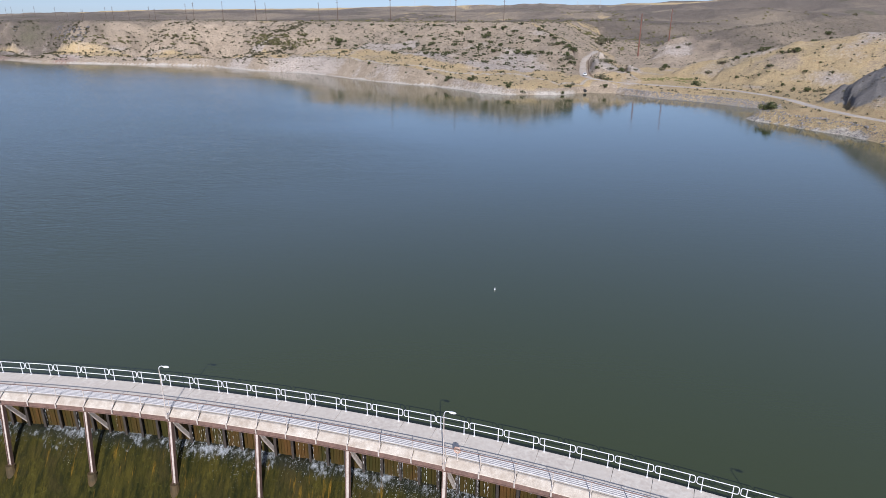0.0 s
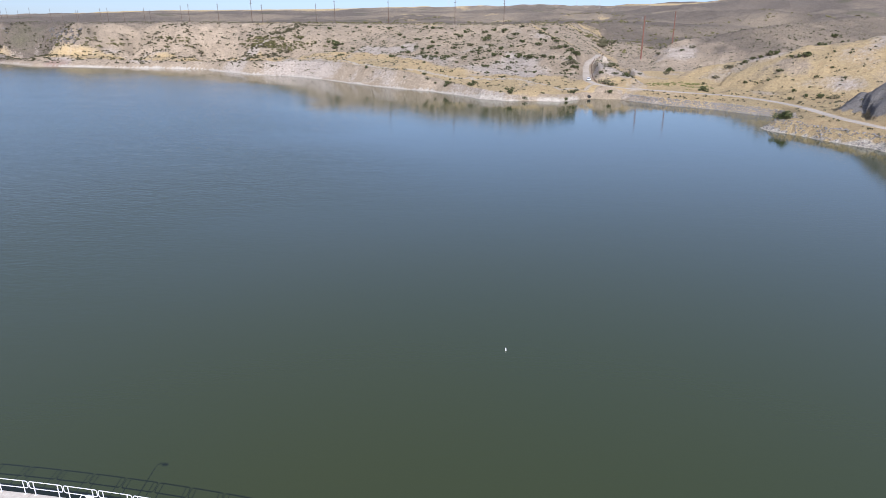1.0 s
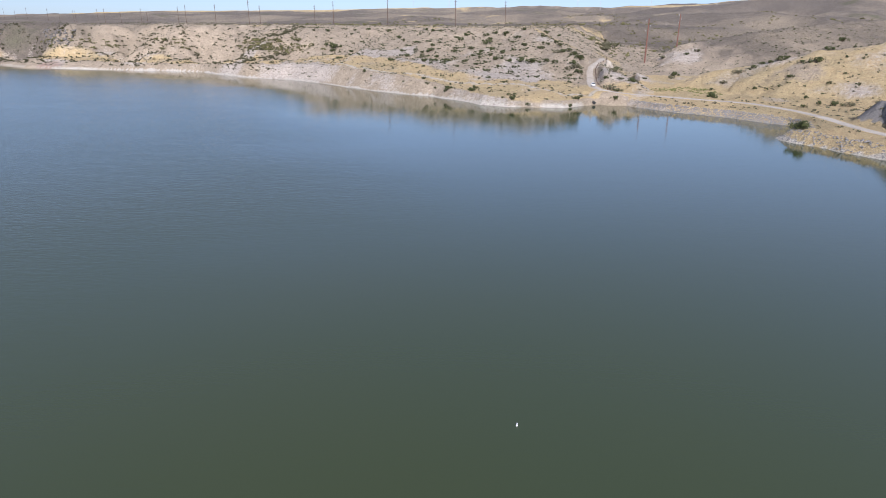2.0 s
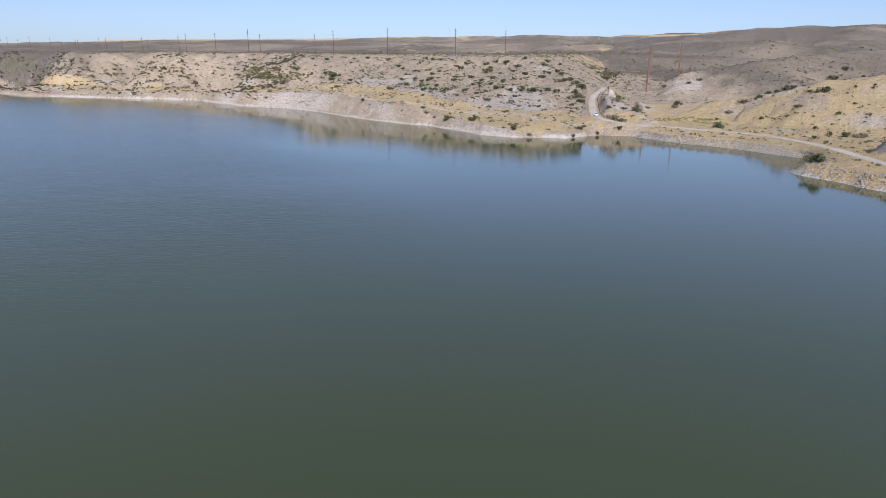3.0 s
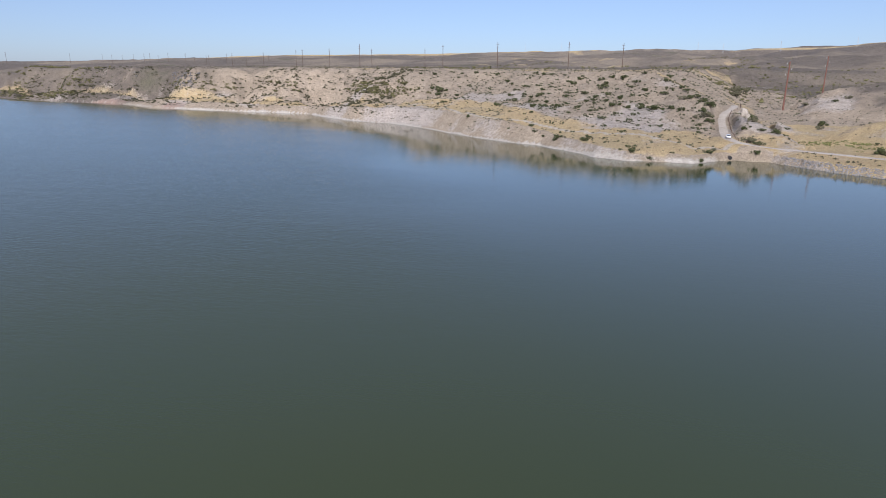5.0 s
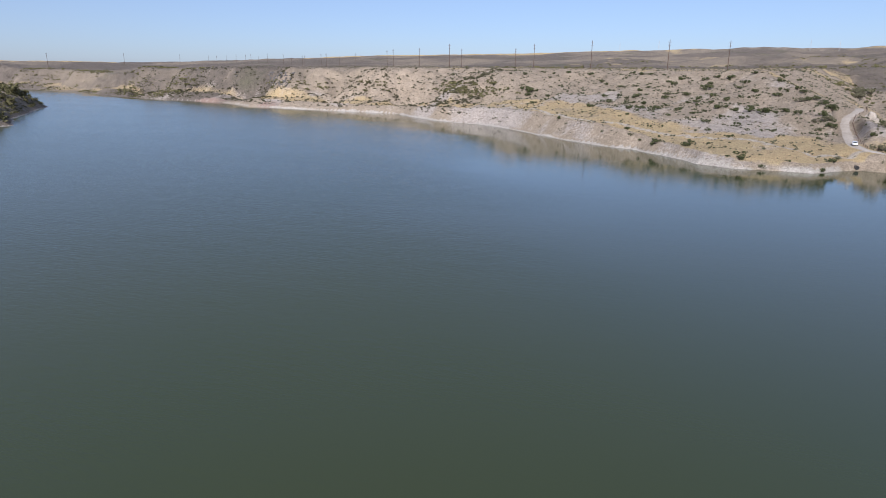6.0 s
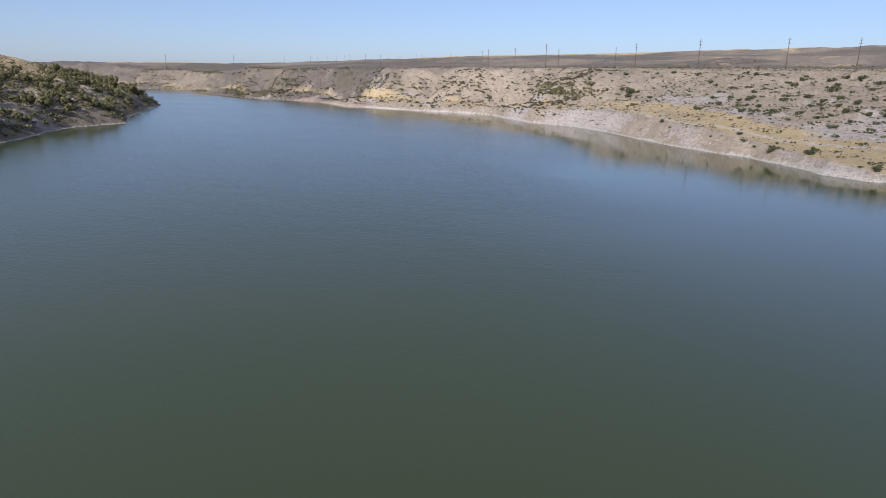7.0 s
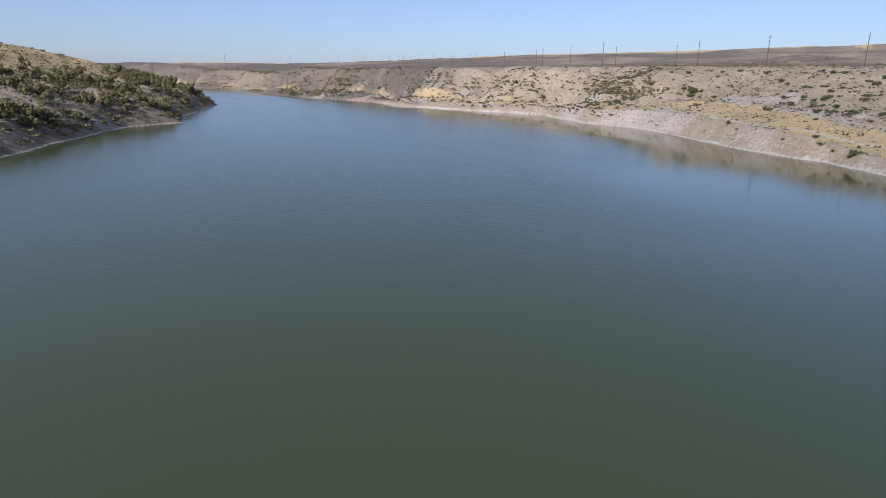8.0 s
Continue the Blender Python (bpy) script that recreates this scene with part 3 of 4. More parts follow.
def build_bridge():
    bridge = thing("footbridge", Matrix.Translation(arc(1.5, 0)), "curved concrete walkway on brown steel trestles over the spillway", "footbridge")
    inv = bridge.matrix_basis.inverted()

    def under(name, bm, mat, label="", smooth=False, parent=None):
        me = mesh_of(name, bm, mat, smooth)
        me.transform(inv)
        return part(name, me, mat, parent or bridge, label)

    under("girder", sweep([(3.05, 0.58), (3.38, 0.58), (3.38, 0.24), (3.46, 0.24), (3.46, 0.19), (2.95, 0.19), (2.95, 0.24), (3.05, 0.24)], TH0, TH1, 160), BROWN_STEEL, "brown steel edge girder")
    under("girder", sweep([(0.15, 0.62), (0.4, 0.62), (0.4, 0.1), (0.15, 0.1)], TH0, TH1, 160), BROWN_STEEL)
    for k in range(5):
        under("conduit", sweep(circle_section(1.98 + 0.165 * k, DECK + 0.10, 0.062), TH0, TH1, 160), GALVANISED, "grey metal conduit", True)
    under("handrail", sweep(circle_section(3.2, DECK + 1.05, 0.032), TH0, TH1, 160), BROWN_STEEL, "thin brown handrail", True)
    # repeated pieces share one mesh each
    bm = bmesh.new()
    half = (ARC_R - 1.4) * PANEL / 2
    add_box(bm, 0, -1.4, -0.125, 2 * half - 0.012, 2.8, 0.25, bevel=0.008)
    slab = mesh_of("deck_slab", bm, CONCRETE)
    k0, k1 = int(TH0 / PANEL), int(TH1 / PANEL)
    for k in range(k0, k1):
        ob = part("deck_slab", slab, None, bridge)
        th = radians(6.152) + (k - int(radians(6.152) / PANEL) + 0.5) * PANEL
        ob.matrix_basis = inv @ arc_pose(0, th, DECK + 0.004 * (k % 3))
    step = BAY / 3
    wide = (ARC_R - 3.1) * step
    bm = bmesh.new()
    prof = [(-2.74, 0.0), (-2.78, 0.06), (-2.86, 0.085), (-2.95, 0.07), (-3.42, -0.22), (-3.45, -0.27), (-3.40, -0.29), (-2.74, -0.18)]
    rings = []
    for x, shrink in ((-wide / 2 + 0.03, 0.03), (-wide / 2 + 0.08, 0), (wide / 2 - 0.08, 0), (wide / 2 - 0.03, 0.03)):
        rings.append([bm.verts.new((x, y, z - shrink)) for y, z in prof])
    for u, v in zip(rings, rings[1:]):
        for a in range(len(prof)):
            b = (a + 1) % len(prof)
            bm.faces.new((u[a], u[b], v[b], v[a]))
    bm.faces.new(rings[0]), bm.faces.new(rings[-1][::-1])
    bmesh.ops.recalc_face_normals(bm, faces=bm.faces)
    fascia = mesh_of("fascia_panel", bm, FASCIA)
    bm = bmesh.new()
    add_tube(bm, (0, -3.2, 1.05), (0, -3.2, 0.1), 0.028)
    add_tube(bm, (0, -3.2, 0.12), (0, -3.44, -0.25), 0.03)
    add_box(bm, 0, -3.47, -0.35, 0.09, 0.05, 0.45)
    post = mesh_of("rail_post", bm, PALE_STEEL)
    n = int((TH1 - TH0) / step)
    first = POST_TH - step * int((POST_TH - TH0) / step)
    for k in range(n):
        th = first + k * step
        ob = part("rail_post", post, None, bridge)
        ob.matrix_basis = inv @ arc_pose(0, th, DECK)
        ob = part("fascia_panel", fascia, None, bridge)
        ob.matrix_basis = inv @ arc_pose(0, th + step / 2, DECK)
    # raking trestle legs with back struts
    a, b = Vector((0, -3.3, 0.19)), Vector((0, -3.9, -5.2))
    d = b - a
    q = Matrix.Translation((a + b) / 2) @ d.to_track_quat("Z", "X").to_matrix().to_4x4()
    # local x lies across the leg along the dam
    side = q.to_3x3().inverted() @ Vector((1, 0, 0))
    swap = Matrix.Rotation(math.atan2(side.y, side.x), 4, "Z")
    bm = bmesh.new()
    for s in (-1, 1):
        add_box(bm, s * 0.13, 0, 0, 0.035, 0.30, d.length, q @ swap, 0.006)
    flange = mesh_of("flange", bm, BROWN_STEEL)
    bm = bmesh.new()
    add_box(bm, 0, 0.03, 0, 0.22, 0.03, d.length - 0.02, q @ swap)
    web = mesh_of("trestle_leg", bm, PALE_STEEL)
    a2, b2 = Vector((0.1, -3.2, 0.05)), Vector((0.1, -1.2, -3.0))
    d2 = b2 - a2
    q2 = Matrix.Translation((a2 + b2) / 2) @ d2.to_track_quat("Z", "X").to_matrix().to_4x4()
    bm = bmesh.new()
    add_box(bm, 0, 0, 0, 0.2, 0.2, d2.length, q2, 0.01)
    add_box(bm, 0.13, 0, 0, 0.03, 0.26, d2.length - 0.1, q2)
    strut = mesh_of("strut", bm, PALE_STEEL)
    bm = bmesh.new()
    add_tube(bm, (0, -4.0, -6.0), (0, -3.95, -4.95), 0.42, 0.34, 14)
    footing = mesh_of("footing", bm, mottled("stained_footing", (0.08, 0.052, 0.02), (0.045, 0.034, 0.014), 2, 0.7))
    m = int((TH1 - TH0) / BAY)
    first = POST_TH - BAY * int((POST_TH - TH0) / BAY)
    for k in range(m):
        at = inv @ arc_pose(0, first + k * BAY, 0)
        leg = part("trestle_leg", web, None, bridge)
        leg.matrix_basis = at
        for nm, me in (("flange", flange), ("strut", strut), ("footing", footing)):
            part(nm, me, None, leg)
    return bridge


bridge = build_bridge()


def build_flashboards():
    weir = thing("flashboard_weir", Matrix.Translation(arc(1.5, 0)), "leaking wall of wet brown boards between dark steel posts", "weir")
    inv = weir.matrix_basis.inverted()
    step = BAY / 5
    wide = (ARC_R - 1.45) * step
    rnd = random.Random(4)
    metas = []
    for v in range(4):
        bm = bmesh.new()
        planks = 5
        for k in range(planks):
            w = (wide - 0.2) / planks
            add_box(bm, -wide / 2 + 0.1 + w * (k + 0.5), -1.45 + rnd.uniform(-0.03, 0.03), -1.35 + rnd.uniform(-0.05, 0.05), w - 0.02, 0.08, 3.3, bevel=0.008)
        metas.append(mesh_of("board_panel", bm, BOARDS))
    bm = bmesh.new()
    add_box(bm, 0, -1.62, -1.35, 0.05, 0.3, 3.3)
    add_box(bm, 0, -1.76, -1.35, 0.2, 0.03, 3.3)
    steel = mesh_of("weir_post", bm, DARK_STEEL)
    n = int((TH1 - TH0) / step)
    for k in range(n):
        th = TH0 + (k + 0.5) * step
        ob = part("board_panel", metas[rnd.randrange(4)], None, weir)
        ob.matrix_basis = inv @ arc_pose(0, th, 0)
        ob = part("weir_post", steel, None, weir)
        ob.matrix_basis = inv @ arc_pose(0, th + step / 2, 0)
    me = mesh_of("sill_beam", sweep([(1.3, 0.36), (1.7, 0.36), (1.7, 0.16), (1.3, 0.16)], TH0, TH1, 160), DARK_STEEL)
    me.transform(inv)
    part("top_beam", me, None, weir)


build_flashboards()


def build_foam():
    """Broken white water at the foot of the boards, and threads that leak between them."""
    rs = np.random.RandomState(11)
    v, f = [], []

    def fleck(p, size, up):
        i = len(v)
        for _ in range(3):
            o = rs.normal(size=3) * size * np.array((1, 1, up))
            v.append(p + o)
        f.append((i, i + 1, i + 2))

    n = 0
    while n < 13000:
        th = rs.uniform(radians(-12), radians(34))
        s = th * ARC_R
        gush = float(vnoise(np.array(s * 0.9), np.array(3.0)) + 0.6 * vnoise(np.array(s * 0.23), np.array(9.0)))
        r = 1.75 + abs(rs.normal()) * (0.5 + 0.9 * max(0, gush))
        if rs.rand() > 0.42 + 1.5 * gush or r > 4.2:
            continue
        z = np.interp(r, [1.1, 1.8, 2.2, 2.9, 3.9, 5.0], [-2.75, -2.85, -3.15, -3.95, -5.25, -6.7])
        clump = np.array(arc(r, th, z + 0.05 + abs(rs.normal()) * 0.08))
        for _ in range(3):
            fleck(clump + rs.normal(size=3) * (0.2, 0.16, 0.04), 0.008 + 0.012 * rs.rand(), 1.3)
            n += 1
    for _ in range(420):
        th = rs.uniform(radians(-12), radians(34))
        s = th * ARC_R
        if vnoise(np.array(s * 0.9), np.array(3.0)) + 0.6 * vnoise(np.array(s * 0.23), np.array(9.0)) < rs.uniform(-0.35, 0.25):
            continue
        z = rs.uniform(-0.3, 0.1)
        while z > -2.9:
            ln = rs.uniform(0.04, 0.35)
            p = np.array(arc(1.80 + 0.02 * rs.normal(), th, z))
            w = rs.uniform(0.006, 0.016)
            i = len(v)
            v.extend([p + (-w, 0, 0), p + (w, 0, 0), p + (0.3 * w, -0.02, -ln)])
            f.append((i, i + 1, i + 2))
            z -= ln + rs.uniform(0.03, 0.5)
    tagged(new("white_water", raw_mesh("white_water", v, f, FOAM)), "white broken water spilling at the foot of the boards", "water", kind="stuff")


build_foam()


def build_rail_panel():
    rail = thing("guard_rail", arc_pose(0.08, 0, DECK), "white tubular steel guard rail panel beside the water", "railing", "guard rail panels along the walkway")
    half = ARC_R * PANEL / 2 - 0.05
    bm = bmesh.new()
    pts, rad = [], 0.13
    for cx, cz, a0 in ((half - rad, 1.02 - rad, 0), (-half + rad, 1.02 - rad, 90), (-half + rad, 0.5 + rad, 180), (half - rad, 0.5 + rad, 270)):
        for k in range(4):
            a = radians(a0 + 30 * k)
            pts.append((cx + rad * math.cos(a), 0, cz + rad * math.sin(a)))
    add_pipe(bm, pts, 0.028, 6, True)
    part("rail_frame", bm, WHITE_PAINT, rail, smooth=True)
    bm = bmesh.new()
    add_tube(bm, (0, 0, 0), (0, 0, 1.0), 0.027)
    add_box(bm, 0, 0, 0.012, 0.14, 0.12, 0.024)
    post = mesh_of("post", bm, WHITE_PAINT)
    for s in (-1, 1):
        part("post", post, None, rail).matrix_basis = Matrix.Translation((s * (half - 0.32), 0, 0))
    return rail


rail = build_rail_panel()
k0, k1 = int((TH0 - radians(6.152)) / PANEL), int((TH1 - radians(6.152)) / PANEL)
rail.matrix_basis = arc_pose(0.08, radians(6.152) + (k0 + 0.5) * PANEL, DECK + 0.006)
for k in range(k0 + 1, k1):
    copy_thing(rail, arc_pose(0.08, radians(6.152) + (k + 0.5) * PANEL, DECK + 0.006))


def build_lamp():
    lamp = thing("street_lamp", arc_pose(3.62, POST_TH, 0.3), "pale steel pole lamp with short curved arm on the walkway", "street lamp", "lamps along the walkway")
    bm = bmesh.new()
    add_tube(bm, (0, 0, 0.3), (0, 0, 4.3), 0.045, 0.032, 10)
    add_box(bm, 0, 0.1, 0.42, 0.16, 0.3, 0.35, bevel=0.01)
    part("pole", bm, PALE_STEEL, lamp, smooth=False)
    bm = bmesh.new()
    add_pipe(bm, [(0, 0, 4.25), (0.02, 0, 4.47), (0.1, 0.02, 4.59), (0.22, 0.03, 4.63), (0.4, 0.05, 4.61)], 0.028, 8)
    part("arm", bm, WHITE_PAINT, lamp, smooth=True)
    bm = bmesh.new()
    bmesh.ops.create_icosphere(bm, subdivisions=2, radius=1)
    bmesh.ops.transform(bm, matrix=Matrix.Translation((0.55, 0.06, 4.58)) @ Matrix.Diagonal((0.26, 0.11, 0.07, 1)), verts=bm.verts)
    part("lamp_head", bm, WHITE_PAINT, lamp, "rounded pale lamp head", True)
    return lamp


lamp = build_lamp()
for k in (-5, -4, -3, -2, -1, 1, 2, 3):
    copy_thing(lamp, arc_pose(3.62, POST_TH + k * radians(7.61), 0.3))


def build_lifebuoy():
    ring = thing("life_ring", arc_pose(2.95, radians(14.86), DECK), "faded orange life ring on a stand by the handrail", "life ring")
    bm = bmesh.new()
    add_box(bm, 0, 0, 0.42, 0.07, 0.07, 0.84, bevel=0.01)
    add_box(bm, 0, 0.02, 0.85, 0.36, 0.03, 0.42, bevel=0.01)
    part("stand", bm, PALE_STEEL, ring)
    bm = bmesh.new()
    add_pipe(bm, [(0.2 * math.cos(radians(a)), -0.05, 0.87 + 0.2 * math.sin(radians(a))) for a in range(0, 360, 24)], 0.055, 8, True)
    part("ring", bm, ORANGE, ring, "faded orange ring", True)


build_lifebuoy()


def build_float():
    buoy = thing("marker_buoy", Matrix.Translation((3.4, 65.4, 0)) @ Matrix.Scale(0.75, 4), "small white marker buoy floating on the lake", "buoy")
    bm = bmesh.new()
    bmesh.ops.create_icosphere(bm, subdivisions=2, radius=1)
    bmesh.ops.transform(bm, matrix=Matrix.Diagonal((0.12, 0.12, 0.1, 1)), verts=bm.verts)
    part("float", bm, WHITE_PAINT, buoy, smooth=True)
    bm = bmesh.new()
    add_tube(bm, (0, 0, 0.08), (0.02, 0, 0.34), 0.07, 0.045, 10)
    part("neck", bm, WHITE_PAINT, buoy)


build_float()

# ---------------------------------------------------------------- plants


def leaf_cloud(rs, n, size, lumps, flat=0.7, tall=1.0):
    """Triangles of foliage in several lumps about a stem: arrays of corners and faces, about one metre in radius."""
    centres = np.stack([rs.normal(size=lumps) * 0.5, rs.normal(size=lumps) * 0.5, rs.uniform(0.3, 1.05, lumps) * tall], -1)
    rad = rs.uniform(0.28, 0.55, lumps)
    pick = rs.randint(0, lumps, n)
    d = rs.normal(size=(n, 3))
    d /= np.linalg.norm(d, axis=1, keepdims=True)
    p = centres[pick] + d * (rad[pick] * rs.uniform(0.55, 1.08, n) ** 0.5)[:, None] * (1, 1, flat)
    p[:, 2] = np.abs(p[:, 2])
    u = np.cross(d, rs.normal(size=(n, 3)))
    u /= np.linalg.norm(u, axis=1, keepdims=True)
    w = np.cross(d, u) + 0.35 * rs.normal(size=(n, 3))
    s = (size * rs.uniform(0.6, 1.4, n))[:, None]
    v = np.stack([p + u * s, p - u * s * 0.6 + w * s, p - u * s * 0.6 - w * s], 1)
    return v.reshape(-1, 3), np.arange(3 * n).reshape(-1, 3)


def build_shrub(name, seed, leaf, leaves, size, lumps, flat, tall, label, category, group):
    rs = np.random.RandomState(seed)
    shrub = thing(name, Matrix(), label, category, group)
    v, f = leaf_cloud(rs, leaves, size, lumps, flat, tall)
    part("foliage", raw_mesh("foliage", v, f, leaf), None, shrub)
    bm = bmesh.new()
    for _ in range(5):
        tip = Vector((rs.normal() * 0.35, rs.normal() * 0.35, 0.7 * tall))
        add_tube(bm, (0, 0, -0.15), tip, 0.06, 0.02, 5)
    part("stems", bm, BARK, shrub)
    return shrub


def build_tree(seed, leaf, tall, label, group):
    rs = np.random.RandomState(seed)
    tree = thing("juniper_tree", Matrix(), label, "tree", group)
    v, f = leaf_cloud(rs, 420, 0.13, 9, 0.85, tall)
    part("crown", raw_mesh("crown", v, f, leaf), None, tree)
    bm = bmesh.new()
    add_tube(bm, (0, 0, -0.2), (0.05, 0.03, 0.8 * tall), 0.11, 0.04, 6)
    for _ in range(6):
        z = rs.uniform(0.2, 0.7) * tall
        add_tube(bm, (0.02, 0.01, z), (rs.normal() * 0.5, rs.normal() * 0.5, z + 0.35), 0.045, 0.015, 4)
    part("trunk", bm, BARK, tree)
    return tree


def stand(ob, x, y, size, turn=0.0, z=None, squash=1.0):
    """Scale and set a plant on the ground."""
    z = ground_z(x, y) if z is None else z
    ob.scale = (size, size, size * squash)
    ob.matrix_basis = Matrix.Translation((x, y, z - 0.05 * size)) @ Matrix.Rotation(turn, 4, "Z") @ Matrix.Diagonal((size, size, size * squash, 1))
    return ob


def plant_copies(masters, spots, rnd, lo=0.85, hi=1.15, squash=(0.75, 1.05)):
    xs = np.array([s[0] for s in spots], float)
    ys = np.array([s[1] for s in spots], float)
    zs = land(xs, ys)[0]
    fresh = list(masters)
    for (x, y, w), z in zip(spots, zs):
        src = rnd.choice(masters)
        ob = fresh.pop() if fresh else copy_thing(src, Matrix())
        stand(ob, x, y, 0.6 * w * rnd.uniform(lo, hi), rnd.uniform(0, 6.28), float(z), rnd.uniform(*squash))


# spots and widths of the shrubs, one list for each part of the hillside
SHRUBS_RIM = [(-115, 496, 4.3), (-114, 503, 5.3), (-111, 505, 3.5), (-102, 460, 3.2), (-97, 473, 2.4), (-98, 487, 3.4), (-122, 505, 3.1), (-118, 506, 3.1), (-79, 536, 4.1),
              (-96, 539, 4.2), (-107, 543, 2.8), (-106, 525, 2.3), (-114, 545, 1.9), (-126, 533, 3.7), (-135, 524, 2.8), (-66, 508, 4.3), (-62, 496, 2.5), (-51, 481, 3.3),
              (-48, 475, 2.4), (-40, 468, 2.8), (-33, 463, 2.3), (-39, 488, 3.3), (-34, 487, 2.5), (-46, 505, 2.6), (-59, 466, 3.2), (-57, 450, 3.0), (-53, 446, 3.4),
              (-61, 425, 3.2), (-49, 460, 3.1), (-43, 449, 3.0), (-38, 461, 3.1)]
SHRUBS_SLOPE = [(-40, 450, 3.4), (-37, 450, 3.8), (-42, 434, 2.5), (-38, 432, 2.2), (-32, 431, 4.3), (-32, 409, 3.4), (-33, 401, 2.0), (-39, 412, 3.4), (-37, 392, 2.3),
                (-25, 406, 4.0), (-21, 453, 2.7), (-22, 443, 3.3), (-20, 423, 2.8), (-17, 387, 2.2), (-14, 401, 2.7), (-22, 474, 2.8), (-18, 469, 3.1), (-15, 477, 4.0),
                (-14, 483, 2.4), (-11, 446, 3.0), (-9, 425, 2.5), (-5, 436, 3.6), (-5, 425, 3.5), (-5, 404, 2.7), (-6, 384, 2.5), (-1, 388, 2.6), (-1, 452, 5.3),
                (2, 434, 3.3), (1, 410, 3.1)]
SHRUBS_NOSE = [(2, 464, 2.7), (-1, 472, 3.6), (5, 472, 4.0), (11, 468, 4.3), (8, 395, 2.6), (5, 398, 4.6), (8, 411, 3.1), (15, 417, 2.4), (19, 419, 1.7),
               (19, 451, 3.0), (16, 443, 3.7), (23, 430, 4.3), (24, 464, 3.1), (12, 393, 3.9), (19, 391, 3.9), (20, 402, 3.3), (25, 389, 4.5), (29, 383, 2.2),
               (32, 421, 3.5), (34, 432, 2.9), (6, 379, 2.8), (15, 377, 2.5), (0, 371, 3.0), (1, 356, 2.3), (25, 353, 2.3), (33, 383, 3.2), (36, 376, 3.1),
               (35, 443, 4.5), (40, 484, 3.3), (50, 495, 3.4)]
SHRUBS_FLANK = [(37, 427, 2.1), (41, 426, 3.6), (43, 418, 3.5), (40, 403, 3.0), (43, 403, 3.0), (46, 404, 3.4), (49, 396, 4.0), (51, 387, 4.2), (43, 370, 3.1),
                (47, 378, 4.1), (47, 368, 3.7), (47, 362, 3.0), (49, 365, 2.4), (43, 360, 2.4), (73, 405, 4.1), (76, 430, 3.6), (63, 350, 2.9), (58, 343, 3.4),
                (71, 341, 3.4), (89, 408, 2.8), (65, 342, 2.3), (58, 330, 3.8), (61, 324, 2.7), (58, 314, 2.6), (41, 310, 2.0), (43, 316, 2.1), (37, 303, 2.5),
                (96, 565, 6.9), (108, 619, 5.4)]
SHRUBS_SHORE = [(-7, 327, 3.1), (-6, 334, 2.6), (-19, 338, 2.7), (-20, 338, 2.1), (-31, 352, 2.0), (-33, 358, 2.3), (-26, 347, 1.9), (7, 306, 1.4), (11, 303, 2.8),
                (18, 301, 1.9), (-72, 394, 2.3), (-66, 386, 1.6)]
SHRUBS_HILL = [(134, 530, 3.7), (148, 518, 3.2), (157, 523, 3.7), (117, 439, 3.4), (104, 323, 3.9), (122, 362, 2.5), (112, 349, 2.1), (136, 363, 2.9), (140, 363, 2.9),
               (142, 359, 3.2), (146, 356, 3.2), (148, 355, 2.9), (145, 356, 2.9), (131, 364, 2.6), (129, 367, 2.9), (155, 339, 4.3), (158, 343, 2.8), (151, 345, 2.8),
               (128, 338, 2.7), (142, 334, 2.4), (123, 277, 2.0), (135, 289, 2.1), (139, 285, 3.6), (143, 282, 2.3), (138, 308, 2.2), (250, 516, 5.9), (271, 543, 4.7)]
SHRUBS_DRAW = [(103, 591, 8.2), (120, 644, 5.6), (77, 429, 3.6), (93, 492, 5.1), (72, 348, 2.9), (95, 416, 2.9), (124, 460, 5.6)]
rnd = random.Random(21)
green = [build_shrub("shrub", 30 + k, GREEN_LEAF, 340, 0.105, 7, 0.75, 0.75, "low dark green shrub on the dry hillside", "shrub", "green shrubs on the hillside") for k in range(4)]
plant_copies(green, SHRUBS_RIM + SHRUBS_SLOPE + SHRUBS_NOSE + SHRUBS_SHORE, rnd)
bushes = [build_shrub("shrub", 50 + k, GREEN_LEAF if k else SAGE_LEAF, 380, 0.1, 8, 0.8, 0.9, "bushy green shrub in the dry draw", "shrub", "shrubs in the draw") for k in range(4)]
plant_copies(bushes, SHRUBS_FLANK + SHRUBS_HILL + SHRUBS_DRAW, rnd)
cove = build_shrub("shrub", 71, GREEN_LEAF, 900, 0.09, 10, 0.8, 0.8, "rounded bright green shrub on the rocky spit", "shrub", "")
stand(cove, 97.0, 222.5, 2.5, 0.4)


def scatter(rs, n, box, keep):
    """Random spots in a box of the plan that pass the test keep(x, y, info)."""
    x, y = rs.uniform(box[0], box[1], n), rs.uniform(box[2], box[3], n)
    h, masks, d, wet, west, s = land(x, y)
    ok = keep(x, y, h, d, wet, west, s, masks)
    return x[ok], y[ok], h[ok]


def near_road(x, y):
    return along(x, y, ROAD)[0] < 4


def build_woods():
    """Junipers of the shaded west bank."""
    rs = np.random.RandomState(5)
    masters = [build_tree(80 + k, JUNIPER, 1.0 + 0.2 * k, "dark green juniper tree on the shaded bank", "junipers on the west bank") for k in range(5)]
    x, y, h = scatter(rs, 9000, (-640, -230, 120, 520), lambda x, y, h, d, wet, west, s, m: ~wet & west & (d > 7) & (d < 78) & (fbm(x, y, 30, 3) + 0.22 * smooth(20, 40, d) * smooth(75, 60, d) > 0.10) & (y > 130))
    spots = [(float(a), float(b), float(rs.uniform(3.0, 6.2))) for a, b in list(zip(x, y))[:285]]
    plant_copies(masters, spots, rnd, squash=(0.9, 1.3))


build_woods()


